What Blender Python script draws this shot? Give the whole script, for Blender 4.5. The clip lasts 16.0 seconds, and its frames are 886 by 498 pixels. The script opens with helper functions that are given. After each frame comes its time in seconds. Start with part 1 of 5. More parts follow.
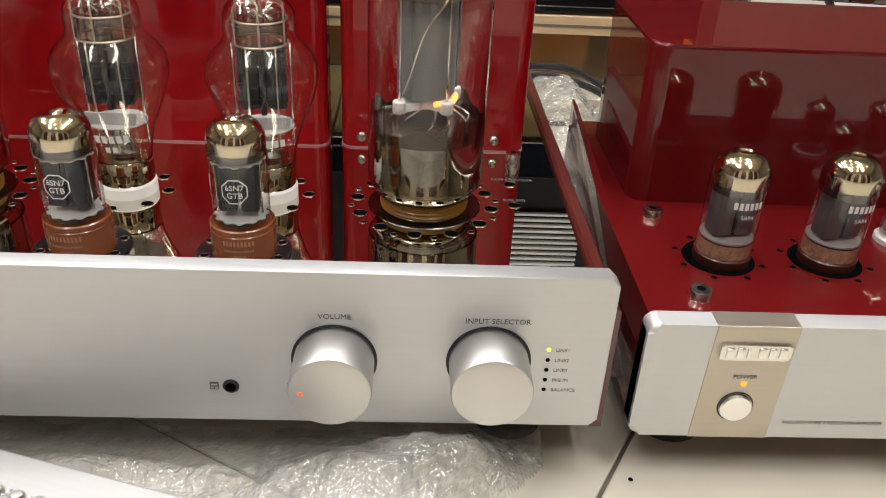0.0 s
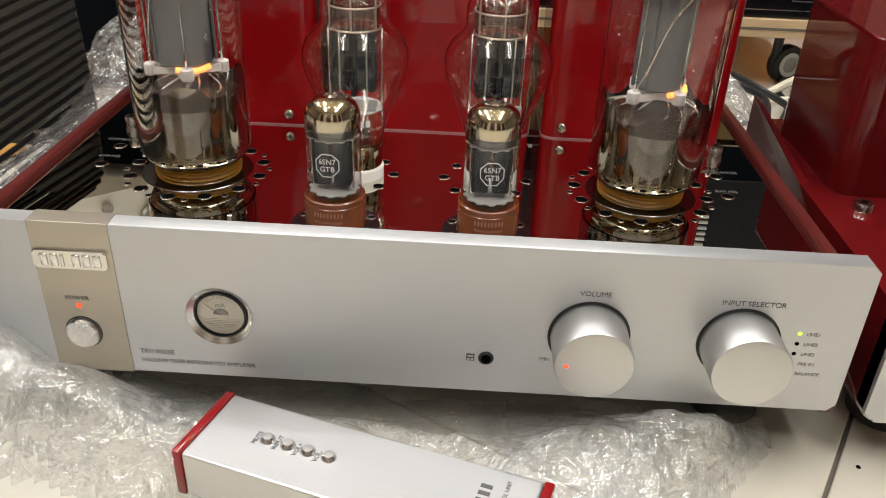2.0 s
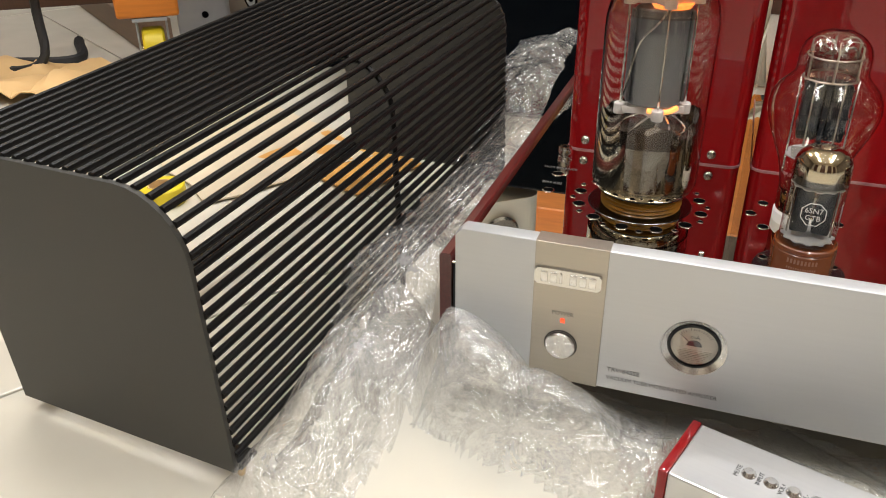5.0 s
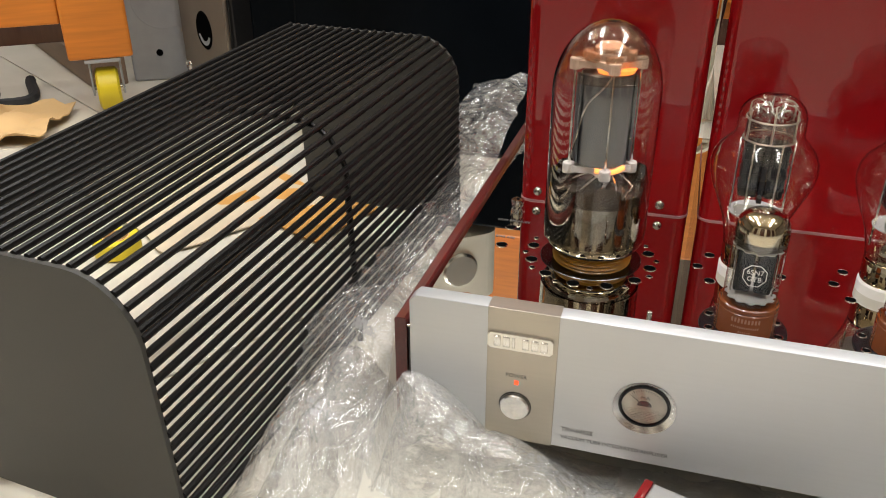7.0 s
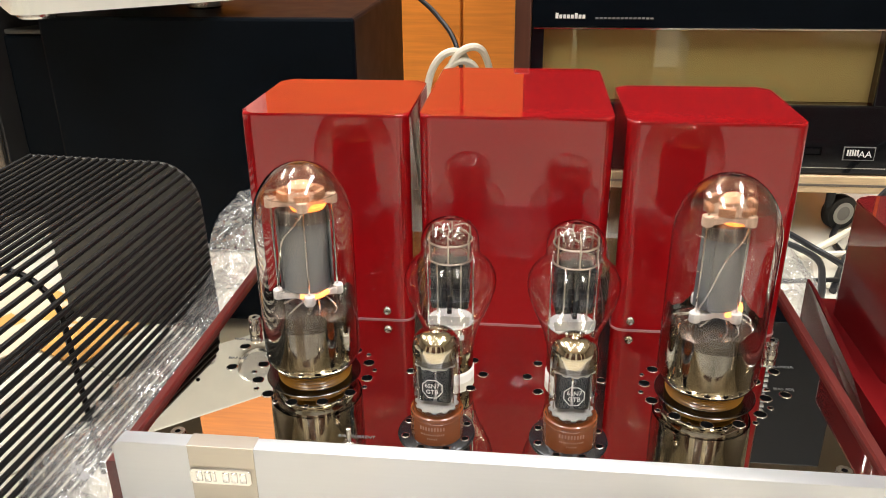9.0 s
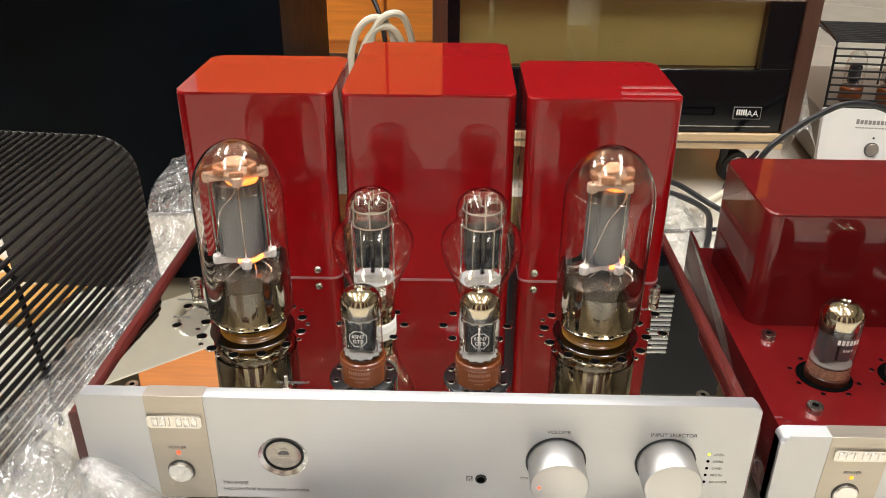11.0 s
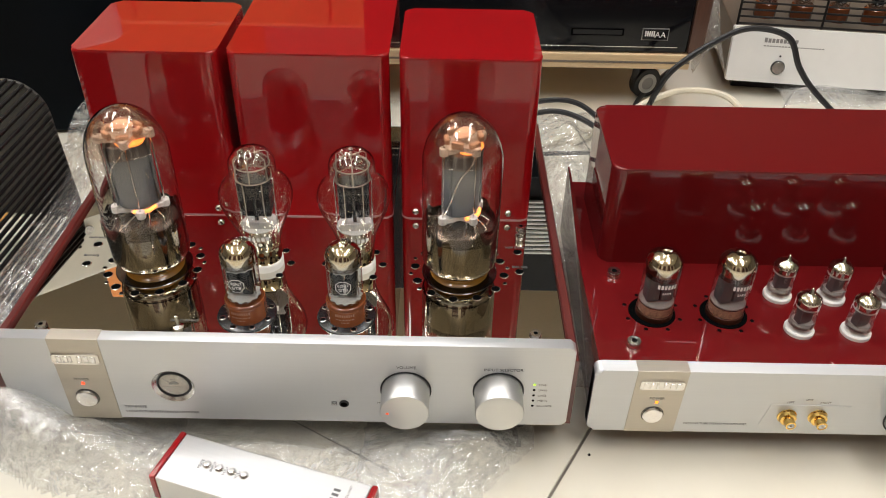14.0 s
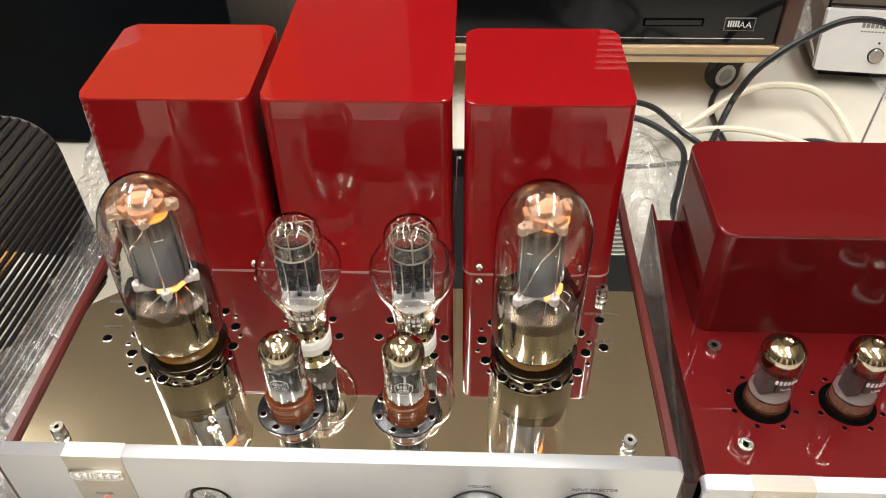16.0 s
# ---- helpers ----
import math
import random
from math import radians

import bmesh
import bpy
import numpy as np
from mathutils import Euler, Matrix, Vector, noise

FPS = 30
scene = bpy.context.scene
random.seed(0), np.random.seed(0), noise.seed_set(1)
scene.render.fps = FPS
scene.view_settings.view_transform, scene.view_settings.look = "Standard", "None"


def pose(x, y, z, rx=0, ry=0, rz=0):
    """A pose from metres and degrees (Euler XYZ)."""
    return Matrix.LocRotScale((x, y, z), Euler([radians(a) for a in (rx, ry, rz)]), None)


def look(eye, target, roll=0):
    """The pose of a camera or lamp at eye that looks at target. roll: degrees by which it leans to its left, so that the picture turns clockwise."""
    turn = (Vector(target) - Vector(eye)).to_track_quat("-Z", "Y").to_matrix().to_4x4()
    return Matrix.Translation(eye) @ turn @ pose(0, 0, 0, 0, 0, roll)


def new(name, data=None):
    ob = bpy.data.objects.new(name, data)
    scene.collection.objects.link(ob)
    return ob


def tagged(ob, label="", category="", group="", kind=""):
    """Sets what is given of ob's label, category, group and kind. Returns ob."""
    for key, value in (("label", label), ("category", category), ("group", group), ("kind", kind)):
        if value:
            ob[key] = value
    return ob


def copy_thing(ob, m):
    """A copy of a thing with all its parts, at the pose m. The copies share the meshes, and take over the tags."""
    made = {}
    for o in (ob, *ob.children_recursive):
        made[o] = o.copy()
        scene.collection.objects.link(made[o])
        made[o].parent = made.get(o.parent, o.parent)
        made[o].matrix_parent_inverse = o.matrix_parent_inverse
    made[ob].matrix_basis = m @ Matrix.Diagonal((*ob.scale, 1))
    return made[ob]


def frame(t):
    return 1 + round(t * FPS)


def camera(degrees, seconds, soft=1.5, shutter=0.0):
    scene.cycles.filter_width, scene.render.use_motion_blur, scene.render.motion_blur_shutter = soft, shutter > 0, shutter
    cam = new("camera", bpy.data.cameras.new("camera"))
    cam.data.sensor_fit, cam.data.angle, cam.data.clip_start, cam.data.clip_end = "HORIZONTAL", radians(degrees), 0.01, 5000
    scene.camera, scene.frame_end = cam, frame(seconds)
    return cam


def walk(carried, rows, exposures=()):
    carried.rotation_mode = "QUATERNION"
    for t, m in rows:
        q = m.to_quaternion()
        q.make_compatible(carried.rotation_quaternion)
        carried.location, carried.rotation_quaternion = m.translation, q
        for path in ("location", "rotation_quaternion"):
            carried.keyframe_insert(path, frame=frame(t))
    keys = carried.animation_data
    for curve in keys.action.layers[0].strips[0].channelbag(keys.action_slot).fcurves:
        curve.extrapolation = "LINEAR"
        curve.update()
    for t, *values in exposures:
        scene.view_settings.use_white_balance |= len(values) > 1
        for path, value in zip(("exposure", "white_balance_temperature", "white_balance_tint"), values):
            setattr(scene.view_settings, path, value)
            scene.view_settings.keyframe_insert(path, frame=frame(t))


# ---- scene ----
cam = camera(57.4, 16, soft=0.95)
PATH = [
    (0, (0.129, -0.313, 0.322), (0.218, 1.42, -0.672), 3.0),
    (0.5, (0.095, -0.318, 0.317), (0.144, 1.419, -0.672), 2.8),
    (1, (0.069, -0.322, 0.314), (0.095, 1.416, -0.675), 2.7),
    (1.5, (0.05, -0.33, 0.315), (0.047, 1.407, -0.678), 2.5),
    (2, (0.03, -0.336, 0.317), (-0.02, 1.4, -0.674), 2.3),
    (2.5, (-0.007, -0.334, 0.318), (-0.149, 1.405, -0.659), 1.9),
    (3, (-0.061, -0.322, 0.319), (-0.321, 1.411, -0.644), 1.5),
    (3.5, (-0.086, -0.313, 0.32), (-0.474, 1.409, -0.619), 0.9),
    (4, (-0.084, -0.335, 0.326), (-0.584, 1.36, -0.611), 0.2),
    (4.5, (-0.092, -0.371, 0.331), (-0.666, 1.294, -0.617), -0.2),
    (4.7, (-0.095, -0.382, 0.332), (-0.691, 1.273, -0.619), -0.3),
    (6.8, (-0.104, -0.381, 0.353), (-0.642, 1.304, -0.58), 0.1),
    (7, (-0.095, -0.373, 0.361), (-0.611, 1.328, -0.555), -0.1),
    (7.5, (-0.062, -0.362, 0.383), (-0.514, 1.375, -0.5), -0.6),
    (8, (-0.033, -0.355, 0.399), (-0.409, 1.418, -0.447), -0.9),
    (8.5, (-0.003, -0.36, 0.417), (-0.287, 1.443, -0.401), -0.8),
    (9, (0.011, -0.368, 0.421), (-0.193, 1.454, -0.38), -0.6),
    (9.5, (0.018, -0.372, 0.426), (-0.128, 1.454, -0.379), -0.4),
    (9.7, (0.016, -0.377, 0.43), (-0.099, 1.446, -0.384), -0.1),
    (11.8, (0.037, -0.467, 0.503), (0.016, 1.257, -0.509), 0.7),
    (12, (0.04, -0.477, 0.516), (0.025, 1.232, -0.524), 0.9),
    (12.5, (0.061, -0.493, 0.533), (0.05, 1.176, -0.569), 0.9),
    (13, (0.091, -0.49, 0.546), (0.088, 1.148, -0.602), 1.1),
    (13.5, (0.115, -0.471, 0.551), (0.12, 1.146, -0.627), 1.2),
    (14, (0.123, -0.454, 0.562), (0.124, 1.147, -0.637), 1.1),
    (14.5, (0.116, -0.43, 0.577), (0.103, 1.154, -0.645), 0.9),
    (15, (0.099, -0.398, 0.595), (0.068, 1.169, -0.647), 0.4),
    (15.5, (0.086, -0.355, 0.597), (0.038, 1.184, -0.679), -0.1),
    (16, (0.087, -0.302, 0.584), (0.021, 1.195, -0.74), -0.8),
]
EXPOSURES = [(0, -0.88), (2, -0.98), (3.5, -0.90), (4.5, -0.97), (7.0, -0.95), (9.0, -0.32), (9.7, -0.30), (12.0, -0.83), (13.5, -0.94), (15, -0.84), (16, -0.65)]
walk(cam, [(t, look(eye, target, roll)) for t, eye, target, roll in PATH], EXPOSURES)

# ---- light ----
world = bpy.data.worlds.new("world")
scene.world = world
world.use_nodes = True
world.node_tree.nodes["Background"].inputs[0].default_value = (0.97, 0.96, 0.95, 1)
world.node_tree.nodes["Background"].inputs[1].default_value = 0.05


def area_lamp(x, y, z, sx, sy, watts, colour=(0.93, 0.95, 1.0)):
    d = bpy.data.lights.new("ceiling_or_fill_light", "AREA")
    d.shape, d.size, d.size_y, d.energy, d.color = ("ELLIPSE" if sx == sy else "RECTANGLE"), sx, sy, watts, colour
    ob = new("ceiling_or_fill_light", d)
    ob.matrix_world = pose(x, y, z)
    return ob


CEIL = 2.6
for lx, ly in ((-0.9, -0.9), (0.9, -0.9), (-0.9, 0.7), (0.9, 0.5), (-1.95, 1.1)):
    area_lamp(lx, ly, CEIL - 0.22, 0.25, 1.1, 34)
    # added upward fill, no such fitting known: brightens the ceiling
    up = area_lamp(lx, ly, CEIL - 0.215, 0.25, 1.1, 18, (1.0, 0.91, 0.76))
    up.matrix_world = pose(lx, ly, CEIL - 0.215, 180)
for lx, ly in ((-0.35, -0.45), (0.45, -0.35), (0.0, 0.35), (-1.7, 0.0), (1.7, 0.1), (-0.3, 1.3), (0.5, 1.4), (0.0, -1.6)):
    area_lamp(lx, ly, CEIL - 0.03, 0.10, 0.10, 8)


# ---- materials ----
def mat(name, base, rough=0.5, metal=0.0, coat=0.0, scale=40.0, vary=0.12, bump=0.0, bscale=None, stretch=(1, 1, 1), spec=0.5, rvary=0.08, big=3.0):
    m = bpy.data.materials.new(name)
    m.use_nodes = True
    t = m.node_tree
    b = t.nodes["Principled BSDF"]
    b.inputs["Roughness"].default_value = rough
    b.inputs["Metallic"].default_value = metal
    b.inputs["Coat Weight"].default_value = coat
    b.inputs["Coat Roughness"].default_value = 0.008
    b.inputs["Coat IOR"].default_value = 1.52
    b.inputs["Specular IOR Level"].default_value = spec
    co = t.nodes.new("ShaderNodeTexCoord")
    mp = t.nodes.new("ShaderNodeMapping")
    mp.inputs["Scale"].default_value = stretch
    t.links.new(co.outputs["Object"], mp.inputs[0])
    n1 = t.nodes.new("ShaderNodeTexNoise")
    n1.inputs["Scale"].default_value, n1.inputs["Detail"].default_value = scale, 5
    n2 = t.nodes.new("ShaderNodeTexNoise")
    n2.inputs["Scale"].default_value, n2.inputs["Detail"].default_value = big, 3
    t.links.new(mp.outputs[0], n1.inputs["Vector"])
    t.links.new(co.outputs["Object"], n2.inputs["Vector"])
    add = t.nodes.new("ShaderNodeMath")
    add.operation = "ADD"
    t.links.new(n1.outputs[0], add.inputs[0])
    t.links.new(n2.outputs[0], add.inputs[1])
    r = t.nodes.new("ShaderNodeMapRange")
    r.inputs[1].default_value, r.inputs[2].default_value = 0.6, 1.4
    r.inputs[3].default_value, r.inputs[4].default_value = 1 - vary, 1 + vary
    t.links.new(add.outputs[0], r.inputs[0])
    mul = t.nodes.new("ShaderNodeVectorMath")
    mul.operation = "SCALE"
    mul.inputs[0].default_value = base
    t.links.new(r.outputs[0], mul.inputs["Scale"])
    t.links.new(mul.outputs[0], b.inputs["Base Color"])
    rr = t.nodes.new("ShaderNodeMapRange")
    rr.inputs[1].default_value, rr.inputs[2].default_value = 0.3, 0.7
    rr.inputs[3].default_value, rr.inputs[4].default_value = max(0.0, rough * (1 - rvary)), rough * (1 + rvary)
    t.links.new(n1.outputs[0], rr.inputs[0])
    t.links.new(rr.outputs[0], b.inputs["Roughness"])
    if bump:
        bp = t.nodes.new("ShaderNodeBump")
        bp.inputs["Strength"].default_value, bp.inputs["Distance"].default_value = bump, 0.001
        src = n1
        if bscale:
            src = t.nodes.new("ShaderNodeTexNoise")
            src.inputs["Scale"].default_value, src.inputs["Detail"].default_value = bscale, 4
            t.links.new(mp.outputs[0], src.inputs["Vector"])
        t.links.new(src.outputs[0], bp.inputs["Height"])
        t.links.new(bp.outputs[0], b.inputs["Normal"])
    return m


def glass(name, tint=(1, 1, 1), ior=1.5, rough=0.0, gloss=1.0):
    """Thin clear glass: see-through with a Fresnel gloss."""
    m = bpy.data.materials.new(name)
    m.use_nodes = True
    t = m.node_tree
    t.nodes.clear()
    out = t.nodes.new("ShaderNodeOutputMaterial")
    tr = t.nodes.new("ShaderNodeBsdfTransparent")
    tr.inputs[0].default_value = (*tint, 1)
    gl = t.nodes.new("ShaderNodeBsdfGlossy")
    gl.inputs["Roughness"].default_value = rough
    lw = t.nodes.new("ShaderNodeLayerWeight")
    lw.inputs[0].default_value = 0.5
    pw = t.nodes.new("ShaderNodeMath")
    pw.operation = "POWER"
    pw.inputs[1].default_value = 2.6
    t.links.new(lw.outputs["Facing"], pw.inputs[0])
    fr = t.nodes.new("ShaderNodeMapRange")
    fr.inputs[3].default_value, fr.inputs[4].default_value = ((ior - 1) / (ior + 1)) ** 2 * 2.0, 0.9
    t.links.new(pw.outputs[0], fr.inputs[0])
    mx = t.nodes.new("ShaderNodeMixShader")
    mu = t.nodes.new("ShaderNodeMath")
    mu.operation = "MULTIPLY"
    mu.inputs[1].default_value = gloss
    t.links.new(fr.outputs[0], mu.inputs[0])
    t.links.new(mu.outputs[0], mx.inputs[0])
    t.links.new(tr.outputs[0], mx.inputs[1])
    t.links.new(gl.outputs[0], mx.inputs[2])
    t.links.new(mx.outputs[0], out.inputs[0])
    return m


def glow(name, colour, strength):
    m = bpy.data.materials.new(name)
    m.use_nodes = True
    b = m.node_tree.nodes["Principled BSDF"]
    b.inputs["Base Color"].default_value = (*colour, 1)
    b.inputs["Emission Color"].default_value = (*colour, 1)
    b.inputs["Emission Strength"].default_value = strength
    return m


def wrap_material():
    """Clear film: mostly see-through, a little milky, with sharp facets of gloss between its creases."""
    m = bpy.data.materials.new("bubble_wrap")
    m.use_nodes = True
    t = m.node_tree
    t.nodes.remove(t.nodes["Principled BSDF"])
    df = t.nodes.new("ShaderNodeBsdfDiffuse")
    df.inputs["Color"].default_value = (0.92, 0.92, 0.91, 1)
    tl = t.nodes.new("ShaderNodeBsdfTranslucent")
    tl.inputs["Color"].default_value = (0.92, 0.92, 0.91, 1)
    b = t.nodes.new("ShaderNodeMixShader")
    b.inputs[0].default_value = 0.45
    t.links.new(df.outputs[0], b.inputs[1])
    t.links.new(tl.outputs[0], b.inputs[2])
    tr = t.nodes.new("ShaderNodeBsdfTransparent")
    tr.inputs[0].default_value = (0.985, 0.985, 0.98, 1)
    gl = t.nodes.new("ShaderNodeBsdfGlossy")
    gl.inputs["Roughness"].default_value = 0.05
    co = t.nodes.new("ShaderNodeTexCoord")
    n = t.nodes.new("ShaderNodeTexNoise")
    n.inputs["Scale"].default_value, n.inputs["Detail"].default_value = 26, 6
    t.links.new(co.outputs["Object"], n.inputs["Vector"])
    milk = t.nodes.new("ShaderNodeMapRange")
    milk.inputs[1].default_value, milk.inputs[2].default_value = 0.36, 0.68
    milk.inputs[3].default_value, milk.inputs[4].default_value = 0.12, 0.35
    t.links.new(n.outputs[0], milk.inputs[0])
    warp = t.nodes.new("ShaderNodeVectorMath")
    warp.operation = "MULTIPLY_ADD"
    warp.inputs[1].default_value = (0.016, 0.016, 0.016)
    t.links.new(n.outputs["Color"], warp.inputs[0])
    t.links.new(co.outputs["Object"], warp.inputs[2])
    total = None
    for scale, weight, turn, squeeze in ((70, 1.0, 25, 0.60), (150, 0.42, -50, 0.5), (380, 0.18, 0, 1.0)):
        mp = t.nodes.new("ShaderNodeMapping")
        mp.inputs["Rotation"].default_value = (0, 0, radians(turn))
        mp.inputs["Scale"].default_value = (1, squeeze, 1)
        t.links.new(warp.outputs[0], mp.inputs[0])
        v = t.nodes.new("ShaderNodeTexVoronoi")
        v.feature = "F1"
        v.inputs["Scale"].default_value = scale
        t.links.new(mp.outputs[0], v.inputs["Vector"])
        a = t.nodes.new("ShaderNodeMath")
        a.operation = "MULTIPLY_ADD"
        a.inputs[1].default_value = weight
        t.links.new(v.outputs["Distance"], a.inputs[0])
        if total:
            t.links.new(total, a.inputs[2])
        else:
            a.inputs[2].default_value = 0.0
        total = a.outputs[0]
    bp = t.nodes.new("ShaderNodeBump")
    bp.inputs["Strength"].default_value, bp.inputs["Distance"].default_value = 0.9, 0.0060
    t.links.new(total, bp.inputs["Height"])
    t.links.new(bp.outputs[0], gl.inputs["Normal"])
    lw = t.nodes.new("ShaderNodeLayerWeight")
    lw.inputs[0].default_value = 0.4
    t.links.new(bp.outputs[0], lw.inputs["Normal"])
    gloss = t.nodes.new("ShaderNodeMapRange")
    gloss.inputs[3].default_value, gloss.inputs[4].default_value = 0.13, 0.68
    t.links.new(lw.outputs["Facing"], gloss.inputs[0])
    mx = t.nodes.new("ShaderNodeMixShader")
    mg = t.nodes.new("ShaderNodeMixShader")
    t.links.new(milk.outputs[0], mx.inputs[0])
    t.links.new(gloss.outputs[0], mg.inputs[0])
    t.links.new(tr.outputs[0], mx.inputs[1])
    t.links.new(b.outputs[0], mx.inputs[2])
    t.links.new(mx.outputs[0], mg.inputs[1])
    t.links.new(gl.outputs[0], mg.inputs[2])
    t.links.new(mg.outputs[0], t.nodes["Material Output"].inputs[0])
    return m


def brushed(m, amount, axis=None):
    """Grain that draws highlights out across the brushing."""
    t = m.node_tree
    tg = t.nodes.new("ShaderNodeTangent")
    if axis:
        tg.direction_type, tg.axis = "RADIAL", axis
    else:
        tg.direction_type, tg.uv_map = "UV_MAP", "grain"
    b = t.nodes["Principled BSDF"]
    b.inputs["Anisotropic"].default_value = amount
    t.links.new(tg.outputs[0], b.inputs["Tangent"])
    return m


ALU = mat("brushed_aluminium", (0.60, 0.60, 0.60), 0.42, 0.85, scale=500, stretch=(0.02, 1, 1), vary=0.05, bump=0.05, rvary=0.12)
PANEL = brushed(mat("brushed_panel", (0.62, 0.63, 0.64), 0.46, 0.72, scale=500, stretch=(0.02, 1, 1), vary=0.04, bump=0.03, rvary=0.1), 0.45)
ALU_SPUN = mat("spun_aluminium", (0.80, 0.79, 0.77), 0.26, 1.0, scale=900, vary=0.02, rvary=0.05)
KNOB = brushed(mat("turned_aluminium", (0.62, 0.62, 0.61), 0.42, 1.0, scale=12, vary=0.01, rvary=0.01), 0.45, "Y")
CHAMPAGNE = mat("champagne_aluminium", (0.50, 0.46, 0.395), 0.42, 1.0, scale=500, stretch=(0.02, 1, 1), vary=0.05, bump=0.05)
CHROME = mat("mirror_steel", (0.77, 0.75, 0.68), 0.012, 1.0, scale=30, vary=0.02, rvary=0.3)
STEEL = mat("bright_steel", (0.72, 0.70, 0.66), 0.18, 1.0, scale=120, vary=0.06)
SOCKET = mat("dark_nickel", (0.13, 0.125, 0.118), 0.20, 1.0, scale=90, vary=0.1)
# upright streaks in the colour stand in for mirrored surroundings
SHELL = mat("painted_streak_shell", (0.50, 0.455, 0.375), 0.04, 1.0, scale=130, stretch=(1, 1, 0.03), vary=0.45, rvary=0.5)
MIRROR = mat("silvered_glass", (0.60, 0.525, 0.385), 0.025, 1.0, scale=60, vary=0.06, rvary=0.5)
BROWN_MIRROR = mat("browned_silver", (0.21, 0.165, 0.12), 0.07, 0.95, scale=140, vary=0.35, rvary=0.4)
GETTER = mat("getter_silver", (0.70, 0.66, 0.58), 0.07, 1.0, scale=60, vary=0.15, rvary=0.5)
BROWNED = mat("browned_getter", (0.13, 0.10, 0.075), 0.2, 0.8, scale=60, vary=0.3)
RED = mat("candy_red_paint", (0.24, 0.0022, 0.004), 0.5, 0.0, coat=1.0, scale=900, vary=0.05, spec=0.05)
SEAM = mat("bare_edge", (0.36, 0.16, 0.17), 0.3, 0.3, scale=90, vary=0.2)
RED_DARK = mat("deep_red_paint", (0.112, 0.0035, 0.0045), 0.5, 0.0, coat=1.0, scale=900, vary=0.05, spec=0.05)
RAIL = mat("red_stained_wood", (0.10, 0.016, 0.013), 0.3, 0.0, coat=0.6, scale=90, stretch=(6, 0.3, 6), vary=0.3, bump=0.05)
BLACK = mat("black_plastic", (0.015, 0.015, 0.016), 0.4, scale=80, vary=0.2)
# flat black: on uncut surfaces it paints the shade inside openings
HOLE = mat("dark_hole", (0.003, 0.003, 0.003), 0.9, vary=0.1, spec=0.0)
CAGE = mat("black_powder_coat", (0.009, 0.008, 0.0075), 0.38, 0.0, scale=900, vary=0.2, bump=0.1, spec=0.22)
PLATE = mat("grey_powder_coat", (0.044, 0.041, 0.035), 0.5, 0.0, scale=1200, vary=0.15, bump=0.2)
ANODE = mat("graphite_anode", (0.105, 0.107, 0.11), 0.42, 0.4, scale=60, vary=0.15)
ANODE_DARK = mat("blackened_anode", (0.030, 0.032, 0.036), 0.2, 0.5, scale=70, vary=0.3)
CERAMIC = mat("white_ceramic", (0.74, 0.72, 0.68), 0.35, vary=0.06)
# slightly warm: some of the filament's glow is put into the white
SPACER = mat("glow_tinted_ceramic", (0.66, 0.60, 0.54), 0.35, vary=0.1)
MICA_GREY = mat("greyed_mica", (0.30, 0.275, 0.255), 0.3, scale=90, vary=0.15)
MICA = mat("mica", (0.52, 0.50, 0.47), 0.3, scale=90, vary=0.15)
# orange in the colour stands in for filament light on the clips
CLIP = mat("glow_tinted_clip", (0.60, 0.36, 0.24), 0.4, scale=90, vary=0.25)
SPRING = mat("tarnished_spring", (0.42, 0.33, 0.26), 0.3, 0.9, scale=90, vary=0.2)
BAKELITE = mat("brown_bakelite", (0.185, 0.048, 0.012), 0.25, coat=0.5, scale=50, vary=0.15)
# bakelite darkened by colour for the shade down in the socket well
SHADED_BASE = mat("shaded_bakelite", (0.050, 0.014, 0.007), 0.3, coat=0.3, scale=50, vary=0.2)
AMBER = mat("amber_base", (0.30, 0.14, 0.010), 0.3, coat=0.6, scale=60, vary=0.2)
BULB = glass("clear_glass", (0.985, 0.985, 0.98))
def solid_glass(name):
    m = bpy.data.materials.new(name)
    m.use_nodes = True
    t = m.node_tree
    t.nodes.clear()
    out = t.nodes.new("ShaderNodeOutputMaterial")
    g = t.nodes.new("ShaderNodeBsdfGlass")
    g.inputs["Color"].default_value = (0.99, 0.99, 0.985, 1)
    g.inputs["Roughness"].default_value = 0.0
    g.inputs["IOR"].default_value = 1.48
    t.links.new(g.outputs[0], out.inputs[0])
    return m


BLOWN = solid_glass("blown_glass")
SOCKET_BLACK = mat("socket_plastic", (0.010, 0.010, 0.011), 0.22, scale=80, vary=0.1)
FILAMENT = glow("glowing_filament", (1.0, 0.30, 0.06), 3.6)
LED_RED = glow("red_light", (1.0, 0.07, 0.02), 2.6)
LED_GREEN = glow("green_light", (0.55, 1.0, 0.06), 2.4)
LED_AMBER = glow("amber_light", (1.0, 0.30, 0.02), 2.6)
INK = mat("black_print", (0.11, 0.11, 0.11), 0.6, vary=0.05)
INK_GREY = mat("grey_print", (0.22, 0.21, 0.20), 0.6, vary=0.05)
SPECKLED = mat("speckled_foot", (0.36, 0.22, 0.14), 0.35, coat=0.5, scale=420, vary=0.75, bump=0.3)
INK_BROWN = mat("faded_print", (0.27, 0.11, 0.055), 0.6, vary=0.1)
INK_WHITE = mat("white_print", (0.75, 0.73, 0.70), 0.5, vary=0.05)
DIAL = mat("meter_dial", (0.62, 0.57, 0.48), 0.5, vary=0.05)
GOLD = mat("gold_plate", (0.78, 0.52, 0.16), 0.16, 1.0, vary=0.05)
TILE = mat("cream_floor_tile", (0.66, 0.62, 0.52), 0.16, scale=14, vary=0.05, rvary=0.3, bump=0.02)
GROUT = mat("dark_grout", (0.16, 0.14, 0.12), 0.9, vary=0.3)
